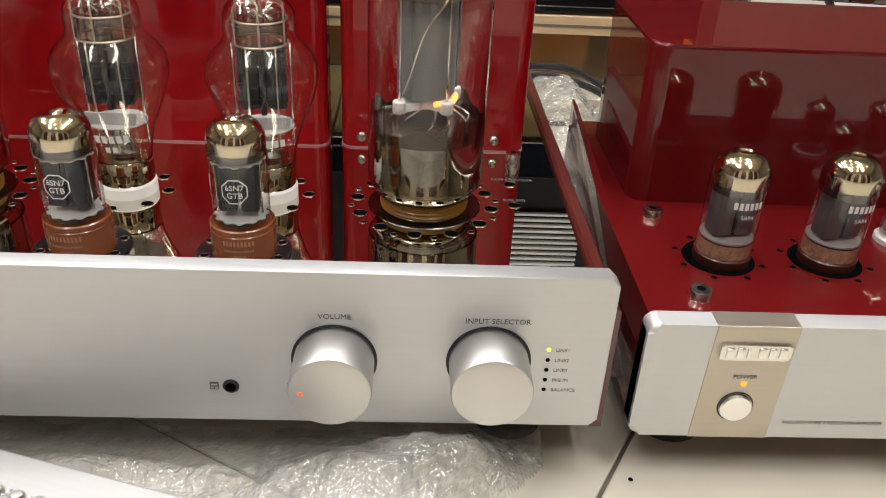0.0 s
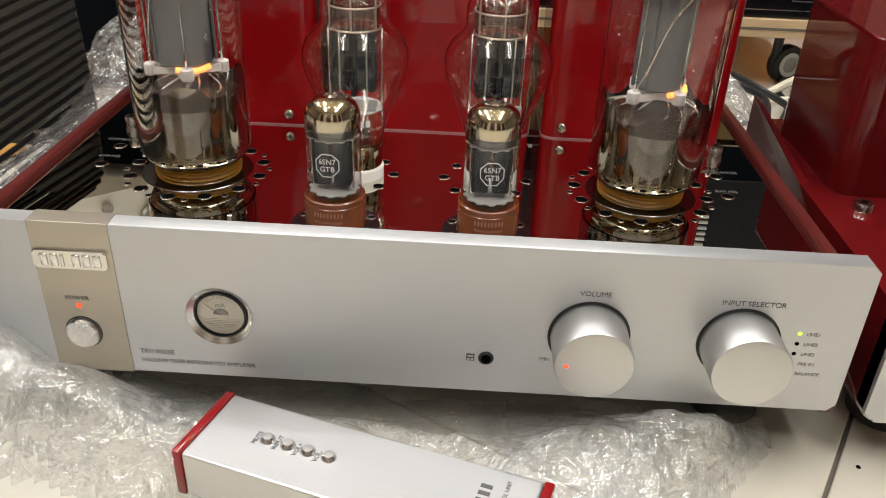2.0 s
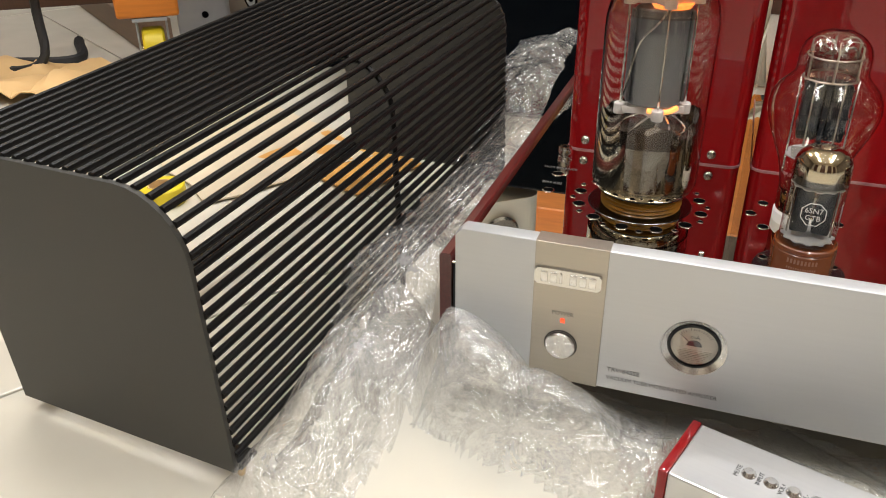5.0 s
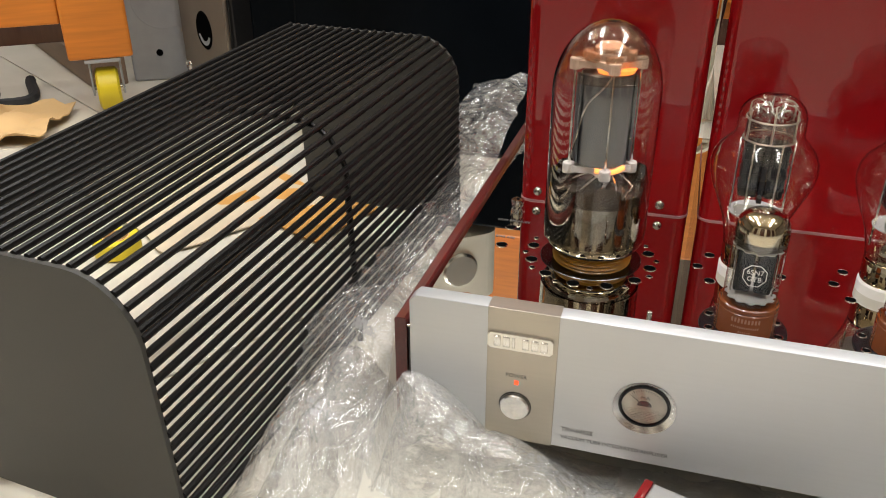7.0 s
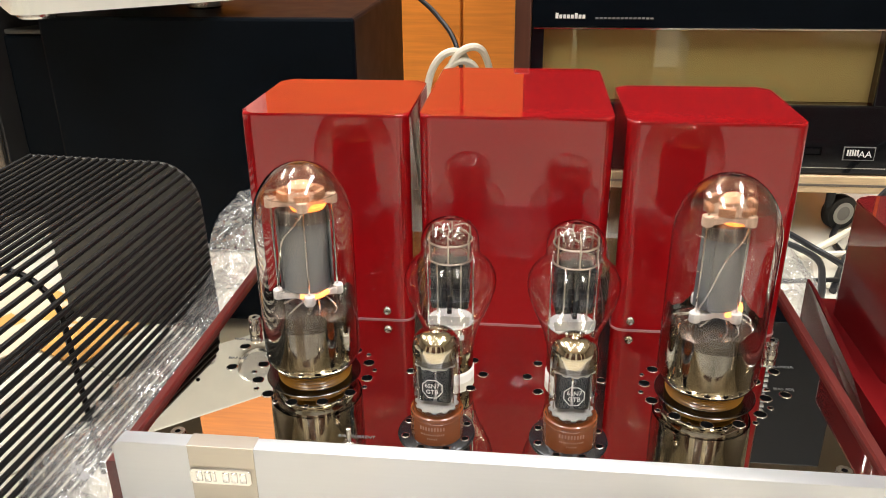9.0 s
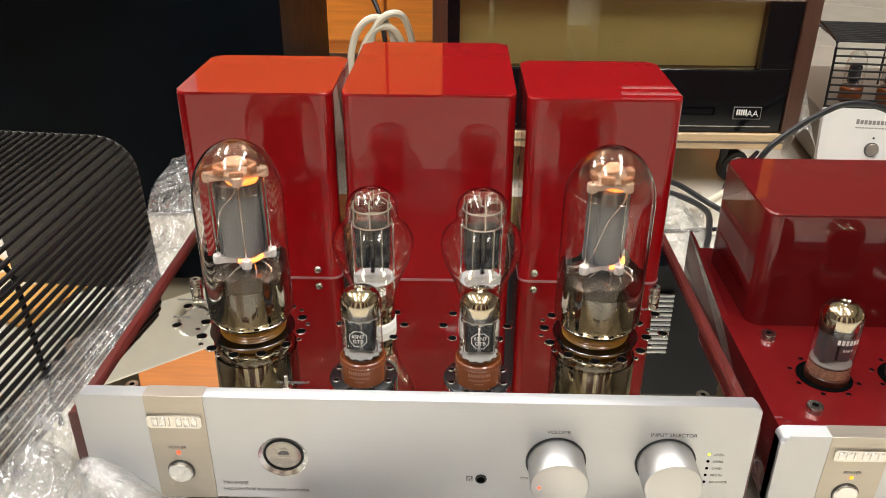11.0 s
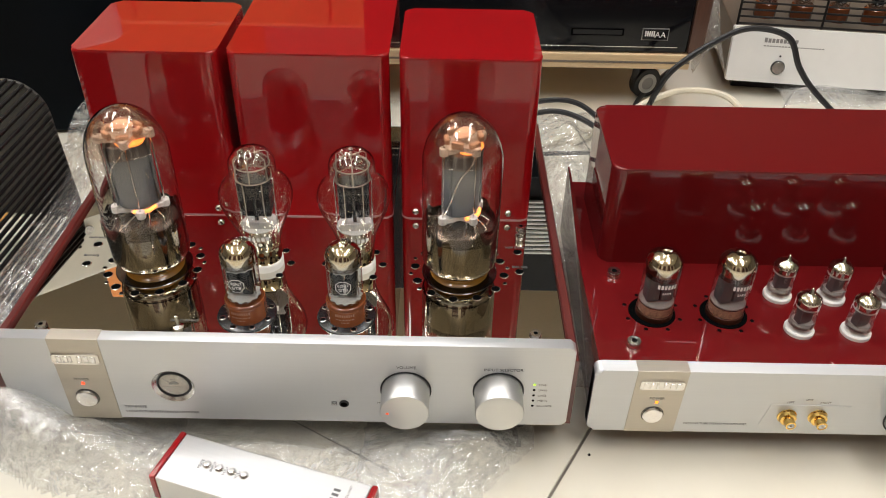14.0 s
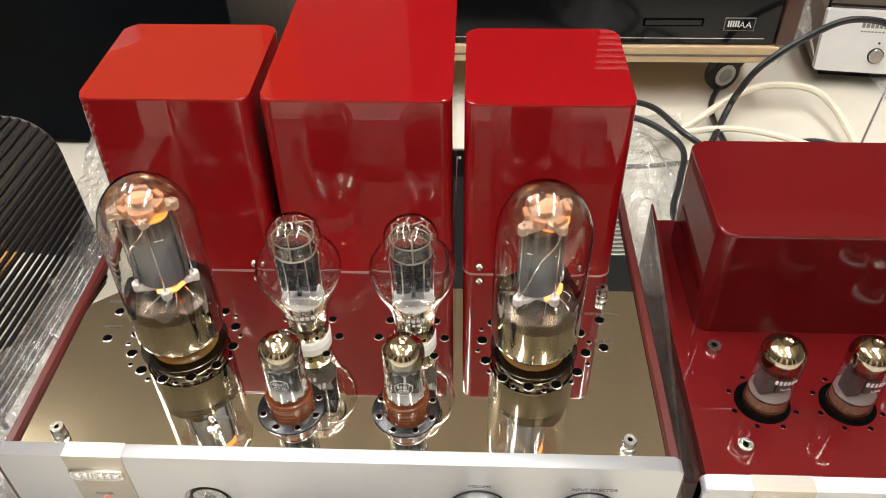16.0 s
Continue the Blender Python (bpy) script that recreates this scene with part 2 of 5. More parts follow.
NAVY = mat("dark_blue_lacquer", (0.0030, 0.0045, 0.0065), 0.38, scale=30, vary=0.25, spec=0.04)
LACQUER = mat("black_lacquer", (0.006, 0.006, 0.007), 0.12, coat=0.12, scale=20, vary=0.2, spec=0.3)
CREAM = mat("cream_lacquer", (0.66, 0.65, 0.57), 0.4, vary=0.06)
ORANGE = mat("orange_stained_wood", (0.60, 0.19, 0.018), 0.5, coat=0.0, scale=25, stretch=(0.4, 0.4, 6), vary=0.25, bump=0.05)
PLY = mat("pale_plywood", (0.62, 0.46, 0.27), 0.5, scale=40, stretch=(1, 1, 12), vary=0.2)
WALNUT = mat("dark_walnut", (0.075, 0.03, 0.018), 0.35, coat=0.3, scale=30, stretch=(8, 1, 0.5), vary=0.3)
MATT = mat("matt_black_case", (0.010, 0.010, 0.011), 0.7, scale=80, vary=0.2, spec=0.15)
RUBBER = mat("black_rubber", (0.02, 0.02, 0.02), 0.6, vary=0.2)
YELLOW = mat("yellow_plastic", (0.75, 0.58, 0.02), 0.4, vary=0.08)
GREY = mat("grey_paint", (0.33, 0.34, 0.35), 0.45, scale=60, vary=0.08)
PALE = mat("pale_grey_enamel", (0.56, 0.59, 0.58), 0.4, scale=60, vary=0.06)
TIMBER = mat("dusty_timber", (0.24, 0.165, 0.115), 0.6, scale=30, stretch=(0.5, 6, 6), vary=0.25, bump=0.1)
TAN = mat("taupe_veneer", (0.16, 0.13, 0.10), 0.5, scale=40, vary=0.2)
PAPER = mat("brown_paper", (0.66, 0.44, 0.20), 0.7, scale=20, vary=0.15, bump=0.2)
IVORY = mat("ivory_cable", (0.72, 0.66, 0.52), 0.45, vary=0.06)
PLASTER = mat("pale_plaster", (0.60, 0.54, 0.44), 0.8, scale=60, vary=0.06, bump=0.1)
WALL = mat("dim_brown_wall", (0.20, 0.17, 0.135), 0.8, scale=60, vary=0.06, bump=0.1)
CEILING = mat("cream_ceiling", (0.72, 0.66, 0.53), 0.85, scale=60, vary=0.05)
WHITE_CASE = mat("white_enamel", (0.74, 0.73, 0.70), 0.38, vary=0.04)
TINTED = glass("tinted_window", (0.90, 0.85, 0.68))
WRAP = wrap_material()


# ---- mesh helpers ----
def part(name, bm, material, parent=None, label="", smooth=True):
    me = bpy.data.meshes.new(name)
    bmesh.ops.recalc_face_normals(bm, faces=bm.faces[:])
    bm.to_mesh(me)
    bm.free()
    me.materials.append(material)
    if material.name in ("brushed_panel",):
        uv = me.uv_layers.new(name="grain")
        for lp, d in zip(me.loops, uv.data):
            co = me.vertices[lp.vertex_index].co
            d.uv = (co.z * 2 + co.y, co.x * 2)
    if smooth:
        # broad flat faces keep their own normals, so that lacquer and metal mirror cleanly
        me.polygons.foreach_set("use_smooth", [True] * len(me.polygons))
        me.set_sharp_from_angle(angle=radians(35))
        me.polygons.foreach_set("use_smooth", [p.area < 0.0004 and len(p.vertices) < 5 for p in me.polygons])
    ob = new(name, me)
    if parent:
        ob.parent = parent
    if label:
        ob["label"] = label
    return ob


def thing(name, label, category, m=None, group="", kind=""):
    ob = new(name)
    ob.empty_display_size = 0.02
    if m:
        ob.matrix_world = m
    return tagged(ob, label, category, group, kind)


def box(x0, x1, y0, y1, z0, z1, bevel=0.0, seg=2, bm=None):
    bm = bm or bmesh.new()
    v = bmesh.ops.create_cube(bm, size=1, matrix=Matrix.Translation(((x0 + x1) / 2, (y0 + y1) / 2, (z0 + z1) / 2)) @ Matrix.Diagonal((x1 - x0, y1 - y0, z1 - z0, 1)))["verts"]
    if bevel:
        bmesh.ops.bevel(bm, geom=list({e for a in v for e in a.link_edges}), offset=bevel, segments=seg, profile=0.5, affect="EDGES")
    return bm


def lathe(profile, seg=40, x=0.0, y=0.0, z=0.0, bm=None, sx=1.0, sy=1.0):
    """A turned shape about the upright axis through x, y: profile is rows of radius and height."""
    bm = bm or bmesh.new()
    rings = []
    for r, h in profile:
        if r <= 1e-6:
            rings.append([bm.verts.new((x, y, z + h))])
        else:
            rings.append([bm.verts.new((x + sx * r * math.cos(a), y + sy * r * math.sin(a), z + h)) for a in (2 * math.pi * k / seg for k in range(seg))])
    for p, q in zip(rings, rings[1:]):
        for k in range(seg):
            n = (k + 1) % seg
            if len(p) == 1 and len(q) == 1:
                continue
            if len(p) == 1:
                bm.faces.new((p[0], q[k], q[n]))
            elif len(q) == 1:
                bm.faces.new((p[k], p[n], q[0]))
            else:
                bm.faces.new((p[k], p[n], q[n], q[k]))
    return bm


def turned(bm, m):
    bmesh.ops.transform(bm, matrix=m, verts=bm.verts[:])
    return bm


def rod(points, r, seg=8, bm=None):
    """A round bar along points."""
    bm = bm or bmesh.new()
    pts = [Vector(p) for p in points]
    rings = []
    up = Vector((0, 0, 1))
    for i, p in enumerate(pts):
        d = (pts[min(i + 1, len(pts) - 1)] - pts[max(i - 1, 0)]).normalized()
        a = d.cross(up)
        if a.length < 1e-3:
            a = d.cross(Vector((1, 0, 0)))
        a.normalize()
        b = d.cross(a)
        rings.append([bm.verts.new(p + r * (a * math.cos(t) + b * math.sin(t))) for t in (2 * math.pi * k / seg for k in range(seg))])
    for p, q in zip(rings, rings[1:]):
        for k in range(seg):
            bm.faces.new((p[k], p[(k + 1) % seg], q[(k + 1) % seg], q[k]))
    bm.faces.new(rings[0][::-1])
    bm.faces.new(rings[-1])
    return bm


def spline(points, n=12):
    """Points along a smooth curve through the given ones."""
    p = [Vector(q) for q in points]
    p = [2 * p[0] - p[1]] + p + [2 * p[-1] - p[-2]]
    out = []
    for i in range(1, len(p) - 2):
        for k in range(n):
            t = k / n
            out.append(0.5 * (2 * p[i] + (p[i + 1] - p[i - 1]) * t + (2 * p[i - 1] - 5 * p[i] + 4 * p[i + 1] - p[i + 2]) * t * t + (3 * p[i] - p[i - 1] - 3 * p[i + 1] + p[i + 2]) * t ** 3))
    out.append(p[-2])
    return out


def prism(outline, y0, y1, bevel=0.0, seg=2):
    """A plate with an outline in x and z, from y0 to y1."""
    bm = bmesh.new()
    a = [bm.verts.new((x, y0, z)) for x, z in outline]
    b = [bm.verts.new((x, y1, z)) for x, z in outline]
    bm.faces.new(a)
    bm.faces.new(b[::-1])
    n = len(outline)
    for k in range(n):
        bm.faces.new((a[k], b[k], b[(k + 1) % n], a[(k + 1) % n]))
    if bevel:
        es = [e for e in bm.edges if (e.verts[0] in a and e.verts[1] in a)]
        bmesh.ops.bevel(bm, geom=es, offset=bevel, segments=seg, profile=0.5, affect="EDGES")
    return bm


def round_rect(x0, x1, z0, z1, r, n=6, corners=(1, 1, 1, 1)):
    pts = []
    for (cx, cz, a0), on in zip(((x0 + r, z0 + r, 180), (x1 - r, z0 + r, 270), (x1 - r, z1 - r, 0), (x0 + r, z1 - r, 90)), corners):
        if on:
            pts += [(cx + r * math.cos(radians(a0 + 90 * k / n)), cz + r * math.sin(radians(a0 + 90 * k / n))) for k in range(n + 1)]
        else:
            pts.append((cx + (r if a0 in (270, 0) else -r), cz + (r if a0 in (0, 90) else -r)))
    return pts


def soft_box(x0, x1, y0, y1, z0, z1, r, top=0.003, n=6, seg=3):
    """A cover with rounded upright edges and a softened top edge."""
    bm = bmesh.new()
    o = round_rect(x0, x1, y0, y1, r, n)
    a = [bm.verts.new((x, y, z0)) for x, y in o]
    b = [bm.verts.new((x, y, z1)) for x, y in o]
    bm.faces.new(a[::-1])
    bm.faces.new(b)
    k = len(o)
    for i in range(k):
        bm.faces.new((a[i], a[(i + 1) % k], b[(i + 1) % k], b[i]))
    es = [e for e in bm.edges if e.verts[0] in b and e.verts[1] in b]
    bmesh.ops.bevel(bm, geom=es, offset=top, segments=seg, profile=0.5, affect="EDGES")
    return bm


def words(name, text, size, m, material, parent=None, align="LEFT", label=""):
    """Flat lettering lying in the x, y plane of the pose m."""
    c = bpy.data.curves.new(name, "FONT")
    c.body, c.size, c.align_x, c.extrude, c.resolution_u = text, size, align, 0.00008, 3
    tmp = bpy.data.objects.new(name + "_curve", c)
    me = bpy.data.meshes.new_from_object(tmp)
    bpy.data.objects.remove(tmp)
    bpy.data.curves.remove(c)
    me.name = name
    me.transform(m)
    me.materials.clear()
    me.materials.append(material)
    ob = new(name, me)
    if parent:
        ob.parent = parent
    if label:
        ob["label"] = label
    return ob


def on_front(x, z, y=-0.00015):
    """The pose of lettering on an upright front that faces the viewer."""
    return pose(x, y, z, 90, 0, 0)


def front_disc(x, z, y0, y1, r, seg=48, edge=0.0004):
    """A short turned shape whose axis points out of an upright front, from y0 (back) to y1 (face)."""
    d = y0 - y1
    bm = lathe([(0, 0), (r, 0), (r, d - edge), (r - edge, d), (0, d)], seg)
    return turned(bm, Matrix.Translation((x, y0, z)) @ Matrix.Rotation(radians(90), 4, "X"))


# ---- setting ----
def structure(name, bm, material, label, category, smooth=False):
    return tagged(part(name, bm, material, None, smooth=smooth), label, category, kind="structure")


floor = structure("floor", box(-3.2, 3.2, -2.6, 3.2, -0.06, -0.003), GROUT, "dark grout bed under cream glazed floor tiles", "floor")
structure("ceiling", box(-3.2, 3.2, -2.6, 3.2, CEIL, CEIL + 0.1), CEILING, "plain off-white ceiling over the shop floor", "ceiling")
structure("wall_north", box(-3.2, 3.2, 3.2, 3.3, -0.06, CEIL), WALL, "plain brown wall closing the room behind the shelves", "wall")
wall_s = structure("wall_south", box(-3.2, 3.2, -2.7, -2.6, -0.06, CEIL), PLASTER, "plain pale plaster wall closing the room", "wall")
# made-up dark panels, out of view, that put dark streaks into the silvered valves
for x in (-2.3, -0.75, 0.55, 1.75):
    part("door", box(x, x + 0.85, -2.6, -2.565, -0.003, 2.08, 0.004), WALNUT, wall_s, "made-up dark upright panel, there to be mirrored as a streak")
structure("wall_west", box(-3.3, -3.2, -2.6, 3.2, -0.06, CEIL), WALL, "plain brown wall closing the room", "wall")
structure("wall_east", box(3.2, 3.3, -2.6, 3.2, -0.06, CEIL), WALL, "plain brown wall closing the room", "wall")

# tiles, laid askew to the amplifier
TILE_TURN = math.degrees(math.atan2(0.094, 0.056)) - 90
TILE_SIDE = 0.6
tile_mesh = None
tile_pose = pose(0.258, 0.031, 0, 0, 0, TILE_TURN)
for i in range(-5, 5):
    for k in range(-5, 6):
        c = tile_pose @ Vector(((i + 0.5) * TILE_SIDE, (k + 0.28) * TILE_SIDE, 0))
        if abs(c.x) > 2.7 or not -2.1 < c.y < 2.7:
            continue
        if tile_mesh is None:
            h = TILE_SIDE / 2 - 0.0011
            t0 = part("tile", box(-h, h, -h, h, -0.012, 0, 0.0012), TILE, floor)
            tile_mesh = t0.data
        else:
            t0 = new("tile", tile_mesh)
            t0.parent = floor
        t0.matrix_world = Matrix.Translation(c) @ pose(0, 0, 0, 0, 0, TILE_TURN)


# ---- valves ----
def blown(profile, thick, seg, parent, label):
    """A glass bulb with a wall of its own, open at the foot."""
    inner = [(max(r - thick, 0.0), z) for r, z in profile[:-1]] + [(0.0, profile[-1][1] - thick)]
    ob = part("glass_envelope", lathe(inner[::-1] + profile, seg), BLOWN, parent, label)
    ob.visible_shadow = False
    return ob


def power_valve(m):
    """Big transmitting valve with a domed bulb, graphite anode and amber base ring."""
    t = thing("vacuum_tube", "large glowing glass power valve with grey anode and amber base", "vacuum tube", m, "large power valves")
    part("base_ring", lathe([(0.0, -0.0040), (0.0262, -0.0040), (0.0262, -0.0016), (0.0252, -0.0006), (0.0268, 0.0008), (0.0252, 0.0022), (0.0268, 0.0036), (0.0254, 0.0050), (0.0264, 0.0062), (0.0240, 0.0074), (0, 0.0090)]), AMBER, t, "ribbed amber base ring")
    part("silvered_shell", lathe([(0.0, 0.0086), (0.028, 0.0086), (0.0303, 0.0102), (0.0320, 0.0136), (0.0326, 0.0190), (0.0327, 0.034), (0.0327, 0.047)], 72), SHELL, t, "mirror-silvered lower part of the bulb")
    # ragged upper edge of the silvering
    bm = bmesh.new()
    lo = [bm.verts.new((0.0327 * math.cos(2 * math.pi * k / 72), 0.0327 * math.sin(2 * math.pi * k / 72), 0.047)) for k in range(72)]
    hi = []
    for k in range(72):
        a = 2 * math.pi * k / 72
        h = 0.0575 + 0.0035 * math.sin(3 * a + 0.6) + 0.0022 * math.sin(7 * a) + 0.0010 * math.sin(17 * a)
        hi.append(bm.verts.new((0.0327 * math.cos(a), 0.0327 * math.sin(a), h)))
    for k in range(72):
        bm.faces.new((lo[k], lo[(k + 1) % 72], hi[(k + 1) % 72], hi[k]))
    part("browned_rim", bm, BROWN_MIRROR, t, "browned ragged rim of the silvering")
    part("inner_dome", lathe([(0.0319, 0.046), (0.029, 0.0510), (0.018, 0.0555), (0, 0.0575)], 48), BROWNED, t)
    bulb = [(0.0337, 0.0160), (0.0340, 0.024), (0.0340, 0.07), (0.0340, 0.115)]
    for k in range(1, 15):
        a = radians(90 * k / 14)
        bulb.append((0.0340 * math.cos(a) if k < 14 else 0, 0.115 + 0.0440 * math.sin(a)))
    blown(bulb, 0.0011, 64, t, "clear domed glass envelope")
    part("anode", lathe([(0.0, 0.068), (0.0155, 0.068), (0.0165, 0.069), (0.0165, 0.1265), (0.0155, 0.1275), (0, 0.1275)], 36, sy=0.8), ANODE, t, "grey graphite anode block")
    for sx in (-1, 1):
        part("anode_fin", box(sx * 0.0172 - 0.0009, sx * 0.0172 + 0.0009, -0.0055, 0.0055, 0.070, 0.1255, 0.0004), ANODE, t)
    for z in (0.0625, 0.1305):
        # four-armed ceramic plate with a stud at each arm
        bm = bmesh.new()
        o = []
        for k in range(48):
            a = 2 * math.pi * k / 48
            arm = max(0.0, math.cos(2 * a)) ** 3
            arm2 = max(0.0, -math.cos(2 * a)) ** 3
            r = 0.0105 + 0.0120 * arm + 0.0070 * arm2
            o.append((r * math.cos(a), r * math.sin(a)))
        lo = [bm.verts.new((x, y, z)) for x, y in o]
        hi = [bm.verts.new((x, y, z + 0.0042)) for x, y in o]
        bm.faces.new(lo[::-1])
        bm.faces.new(hi)
        for k in range(48):
            bm.faces.new((lo[k], lo[(k + 1) % 48], hi[(k + 1) % 48], hi[k]))
        for x, y in ((-0.0205, 0), (0.0205, 0), (0, -0.0160), (0, 0.0160)):
            lathe([(0, 0), (0.0036, 0), (0.0038, 0.0005), (0.0038, 0.0062), (0.0034, 0.0067), (0, 0.0067)], 14, x, y, z - 0.0012, bm)
        part("spacer", bm, SPACER, t, "white ceramic spacer")
    for a, b in ((-0.0205, 0), (0.0205, 0), (0, -0.0160), (0, 0.0160)):
        part("support_rod", rod([(a, b, 0.050), (a, b, 0.137)], 0.0007), STEEL, t)
    part("lead_wire", rod(spline([(0.0, -0.0160, 0.129), (-0.006, -0.017, 0.121), (-0.015, -0.013, 0.108), (-0.019, -0.006, 0.082), (-0.0205, 0, 0.067)], 6), 0.0007), STEEL, t)
    part("upper_filament", lathe([(0, 0.1276), (0.011, 0.1276), (0.0125, 0.1302), (0, 0.1302)], 20, 0.004, -0.004, sy=0.8), FILAMENT, t, "orange glowing filament")
    part("lower_filament", rod(spline([(-0.006, -0.0130, 0.0668), (0.000, -0.0138, 0.0662), (0.007, -0.0135, 0.0662), (0.013, -0.009, 0.0672)], 5), 0.0017), FILAMENT, t, "orange glowing filament")
    bm = bmesh.new()
    for k in range(6):
        a = radians(30 + 60 * k)
        ca, sa = math.cos(a), math.sin(a)
        turned_box = box(-0.0050, 0.0050, -0.0030, 0.0010, 0.1350, 0.1395 + 0.0015 * (k % 2), 0.0008)
        turned(turned_box, pose(0.013 * ca, 0.013 * sa, 0, 0, 0, 30 + 60 * k + 90))
        me = bpy.data.meshes.new("clip")
        turned_box.to_mesh(me)
        bm.from_mesh(me)
        bpy.data.meshes.remove(me)
        turned_box.free()
    part("top_clips", bm, CLIP, t, "clips under the dome, filament glow put into their colour")
    part("getter_plate", lathe([(0, 0.1395), (0.0085, 0.1395), (0.0095, 0.1420), (0.0060, 0.1450), (0, 0.1455)], 20, sy=0.7), CLIP, t, "getter cup, filament glow put into its colour")
    film = [(0.0324, 0.126)] + [(0.0324 * math.cos(radians(90 * k / 10)) if k < 10 else 0, 0.115 + 0.0424 * math.sin(radians(90 * k / 10))) for k in range(2, 11)]
    part("dome_film", lathe(film, 48), glass("browned_dome", (0.90, 0.76, 0.66), rough=0.02, gloss=0.9), t, "faint pinkish film inside the dome")
    part("dome_disc", lathe([(0.006, 0.1422), (0.0260, 0.1392), (0.0264, 0.1396), (0.006, 0.1427)], 48), BULB, t, "thin clear mica disc under the dome")
    bm = bmesh.new()
    for k in range(14):
        a = 2 * math.pi * k / 14 + 0.3 * math.sin(5 * k)
        r = 0.014 + 0.010 * ((k * 5) % 7) / 7
        rod(spline([(r * math.cos(a), r * math.sin(a), 0.050), ((r + 0.004) * math.cos(a + .3), (r + 0.004) * math.sin(a + .3), 0.0565 + 0.001 * (k % 3)), (0.008 * math.cos(a + .9), 0.008 * math.sin(a + .9), 0.0635)], 4), 0.0007, 5, bm)
    part("stem_wires", bm, STEEL, t)
    return t


def toothed_disc(z, r0, r1, parent):
    bm = bmesh.new()
    ring = [((r0 if k % 4 < 2 else r1) * math.cos(2 * math.pi * k / 48), (r0 if k % 4 < 2 else r1) * math.sin(2 * math.pi * k / 48)) for k in range(48)]
    lo = [bm.verts.new((x, y, z)) for x, y in ring]
    hi = [bm.verts.new((x, y, z + 0.0007)) for x, y in ring]
    bm.faces.new(lo[::-1])
    bm.faces.new(hi)
    for k in range(48):
        bm.faces.new((lo[k], lo[(k + 1) % 48], hi[(k + 1) % 48], hi[k]))
    return part("mica_disc", bm, MICA, parent, "toothed mica disc", smooth=False)


def round_print(bars, radius, material, parent, name):
    """Upright bars of unreadable print bent round a bulb: rows of x, z, width and height; radius is a number or a function of z."""
    bm = bmesh.new()
    for x0, z0, w, h in bars:
        quad = []
        for x, z in ((x0, z0), (x0 + w, z0), (x0 + w, z0 + h), (x0, z0 + h)):
            r = radius(z) if callable(radius) else radius
            quad.append(bm.verts.new((r * math.sin(x / r), -r * math.cos(x / r), z)))
        bm.faces.new(quad)
    return part(name, bm, material, parent, smooth=False)


def octal_valve(m):
    """Small valve with a brown base and silvered cap."""
    t = thing("vacuum_tube", "small glass signal valve with silvered top and brown base", "vacuum tube", m, "small signal valves")
    part("base", lathe([(0, -0.0018), (0.0162, -0.0018), (0.0170, -0.001), (0.0170, 0.0150), (0.0166, 0.0154), (0.0166, 0.0160), (0.0170, 0.0164), (0.0168, 0.0182), (0.0160, 0.0188), (0.0150, 0.0177), (0, 0.0177)]), BAKELITE, t, "brown bakelite base")
    prof = [(0.0143, 0.0172), (0.0148, 0.0212), (0.0148, 0.0635)]
    cap = []
    for k in range(1, 9):
        a = radians(90 * k / 8)
        cap.append((0.0048 + 0.0100 * math.cos(a), 0.0635 + 0.0105 * math.sin(a)))
    cap += [(0.0040, 0.0741), (0.0030, 0.0736), (0.0012, 0.0746), (0, 0.0748)]
    part("glass_envelope", lathe(prof + cap, 44), BULB, t, "clear glass envelope")
    part("silvered_top", lathe([(0.0144, 0.0585), (0.0144, 0.0635)] + [(max(r - 0.0004, 0), h - 0.0004) for r, h in cap], 44), MIRROR, t, "mirror-silvered top")
    part("getter_fade", lathe([(0.0144, 0.0545), (0.0144, 0.0585)], 44), glass("getter_fade", (0.42, 0.36, 0.28), rough=0.03, gloss=1.6), t, "thin brown edge of the silvering")
    part("getter_cup", lathe([(0, 0.0535), (0.0070, 0.0535), (0.0085, 0.0560), (0.0105, 0.0582), (0, 0.0582)], 24, sy=0.8), STEEL, t)
    toothed_disc(0.0214, 0.0141, 0.0127, t)
    toothed_disc(0.0525, 0.0141, 0.0127, t)
    for a in (-0.0056, 0.0056):
        part("anode", box(a - 0.0047, a + 0.0047, -0.0065, 0.0065, 0.0250, 0.0515, 0.0015), ANODE_DARK, t)
    for a in (-0.0112, 0.0112):
        part("support_rod", rod([(a, -0.003, 0.0235), (a, -0.003, 0.0530)], 0.0006, 6), STEEL, t)
    # printed octagon with the valve's type
    bm = bmesh.new()
    rr = 0.0151
    OZ = 0.0405
    for k in range(8):
        a0, a1 = radians(22.5 + 45 * k), radians(67.5 + 45 * k)
        quad = []
        for a, q in ((a0, 0.0071), (a1, 0.0071), (a1, 0.0065), (a0, 0.0065)):
            x, z = q * math.cos(a), q * math.sin(a)
            quad.append(bm.verts.new((rr * math.sin(x / rr), -rr * math.cos(x / rr), OZ + z)))
        bm.faces.new(quad)
    part("printed_octagon", bm, INK_WHITE, t, smooth=False)
    for txt, z in (("6SN7", OZ + 0.0008), ("GTB", OZ - 0.0034)):
        w = words("type_print", txt, 0.0042, pose(0, 0, z, 90, 0, 0), INK_WHITE, t, "CENTER")
        for v in w.data.vertices:
            x, q = v.co.x, v.co.y
            v.co.x, v.co.y = rr * math.sin(x / rr), -rr * math.cos(x / rr) + q
    bars = []
    for z, w2, h2, n in ((0.0105, 0.0085, 0.0028, 9), (0.0070, 0.0080, 0.0013, 13), (0.0040, 0.0035, 0.0012, 6)):
        bars += [(-w2 + 2 * w2 * (k + 0.12) / n, z, 2 * w2 * 0.6 / n, h2) for k in range(n)]
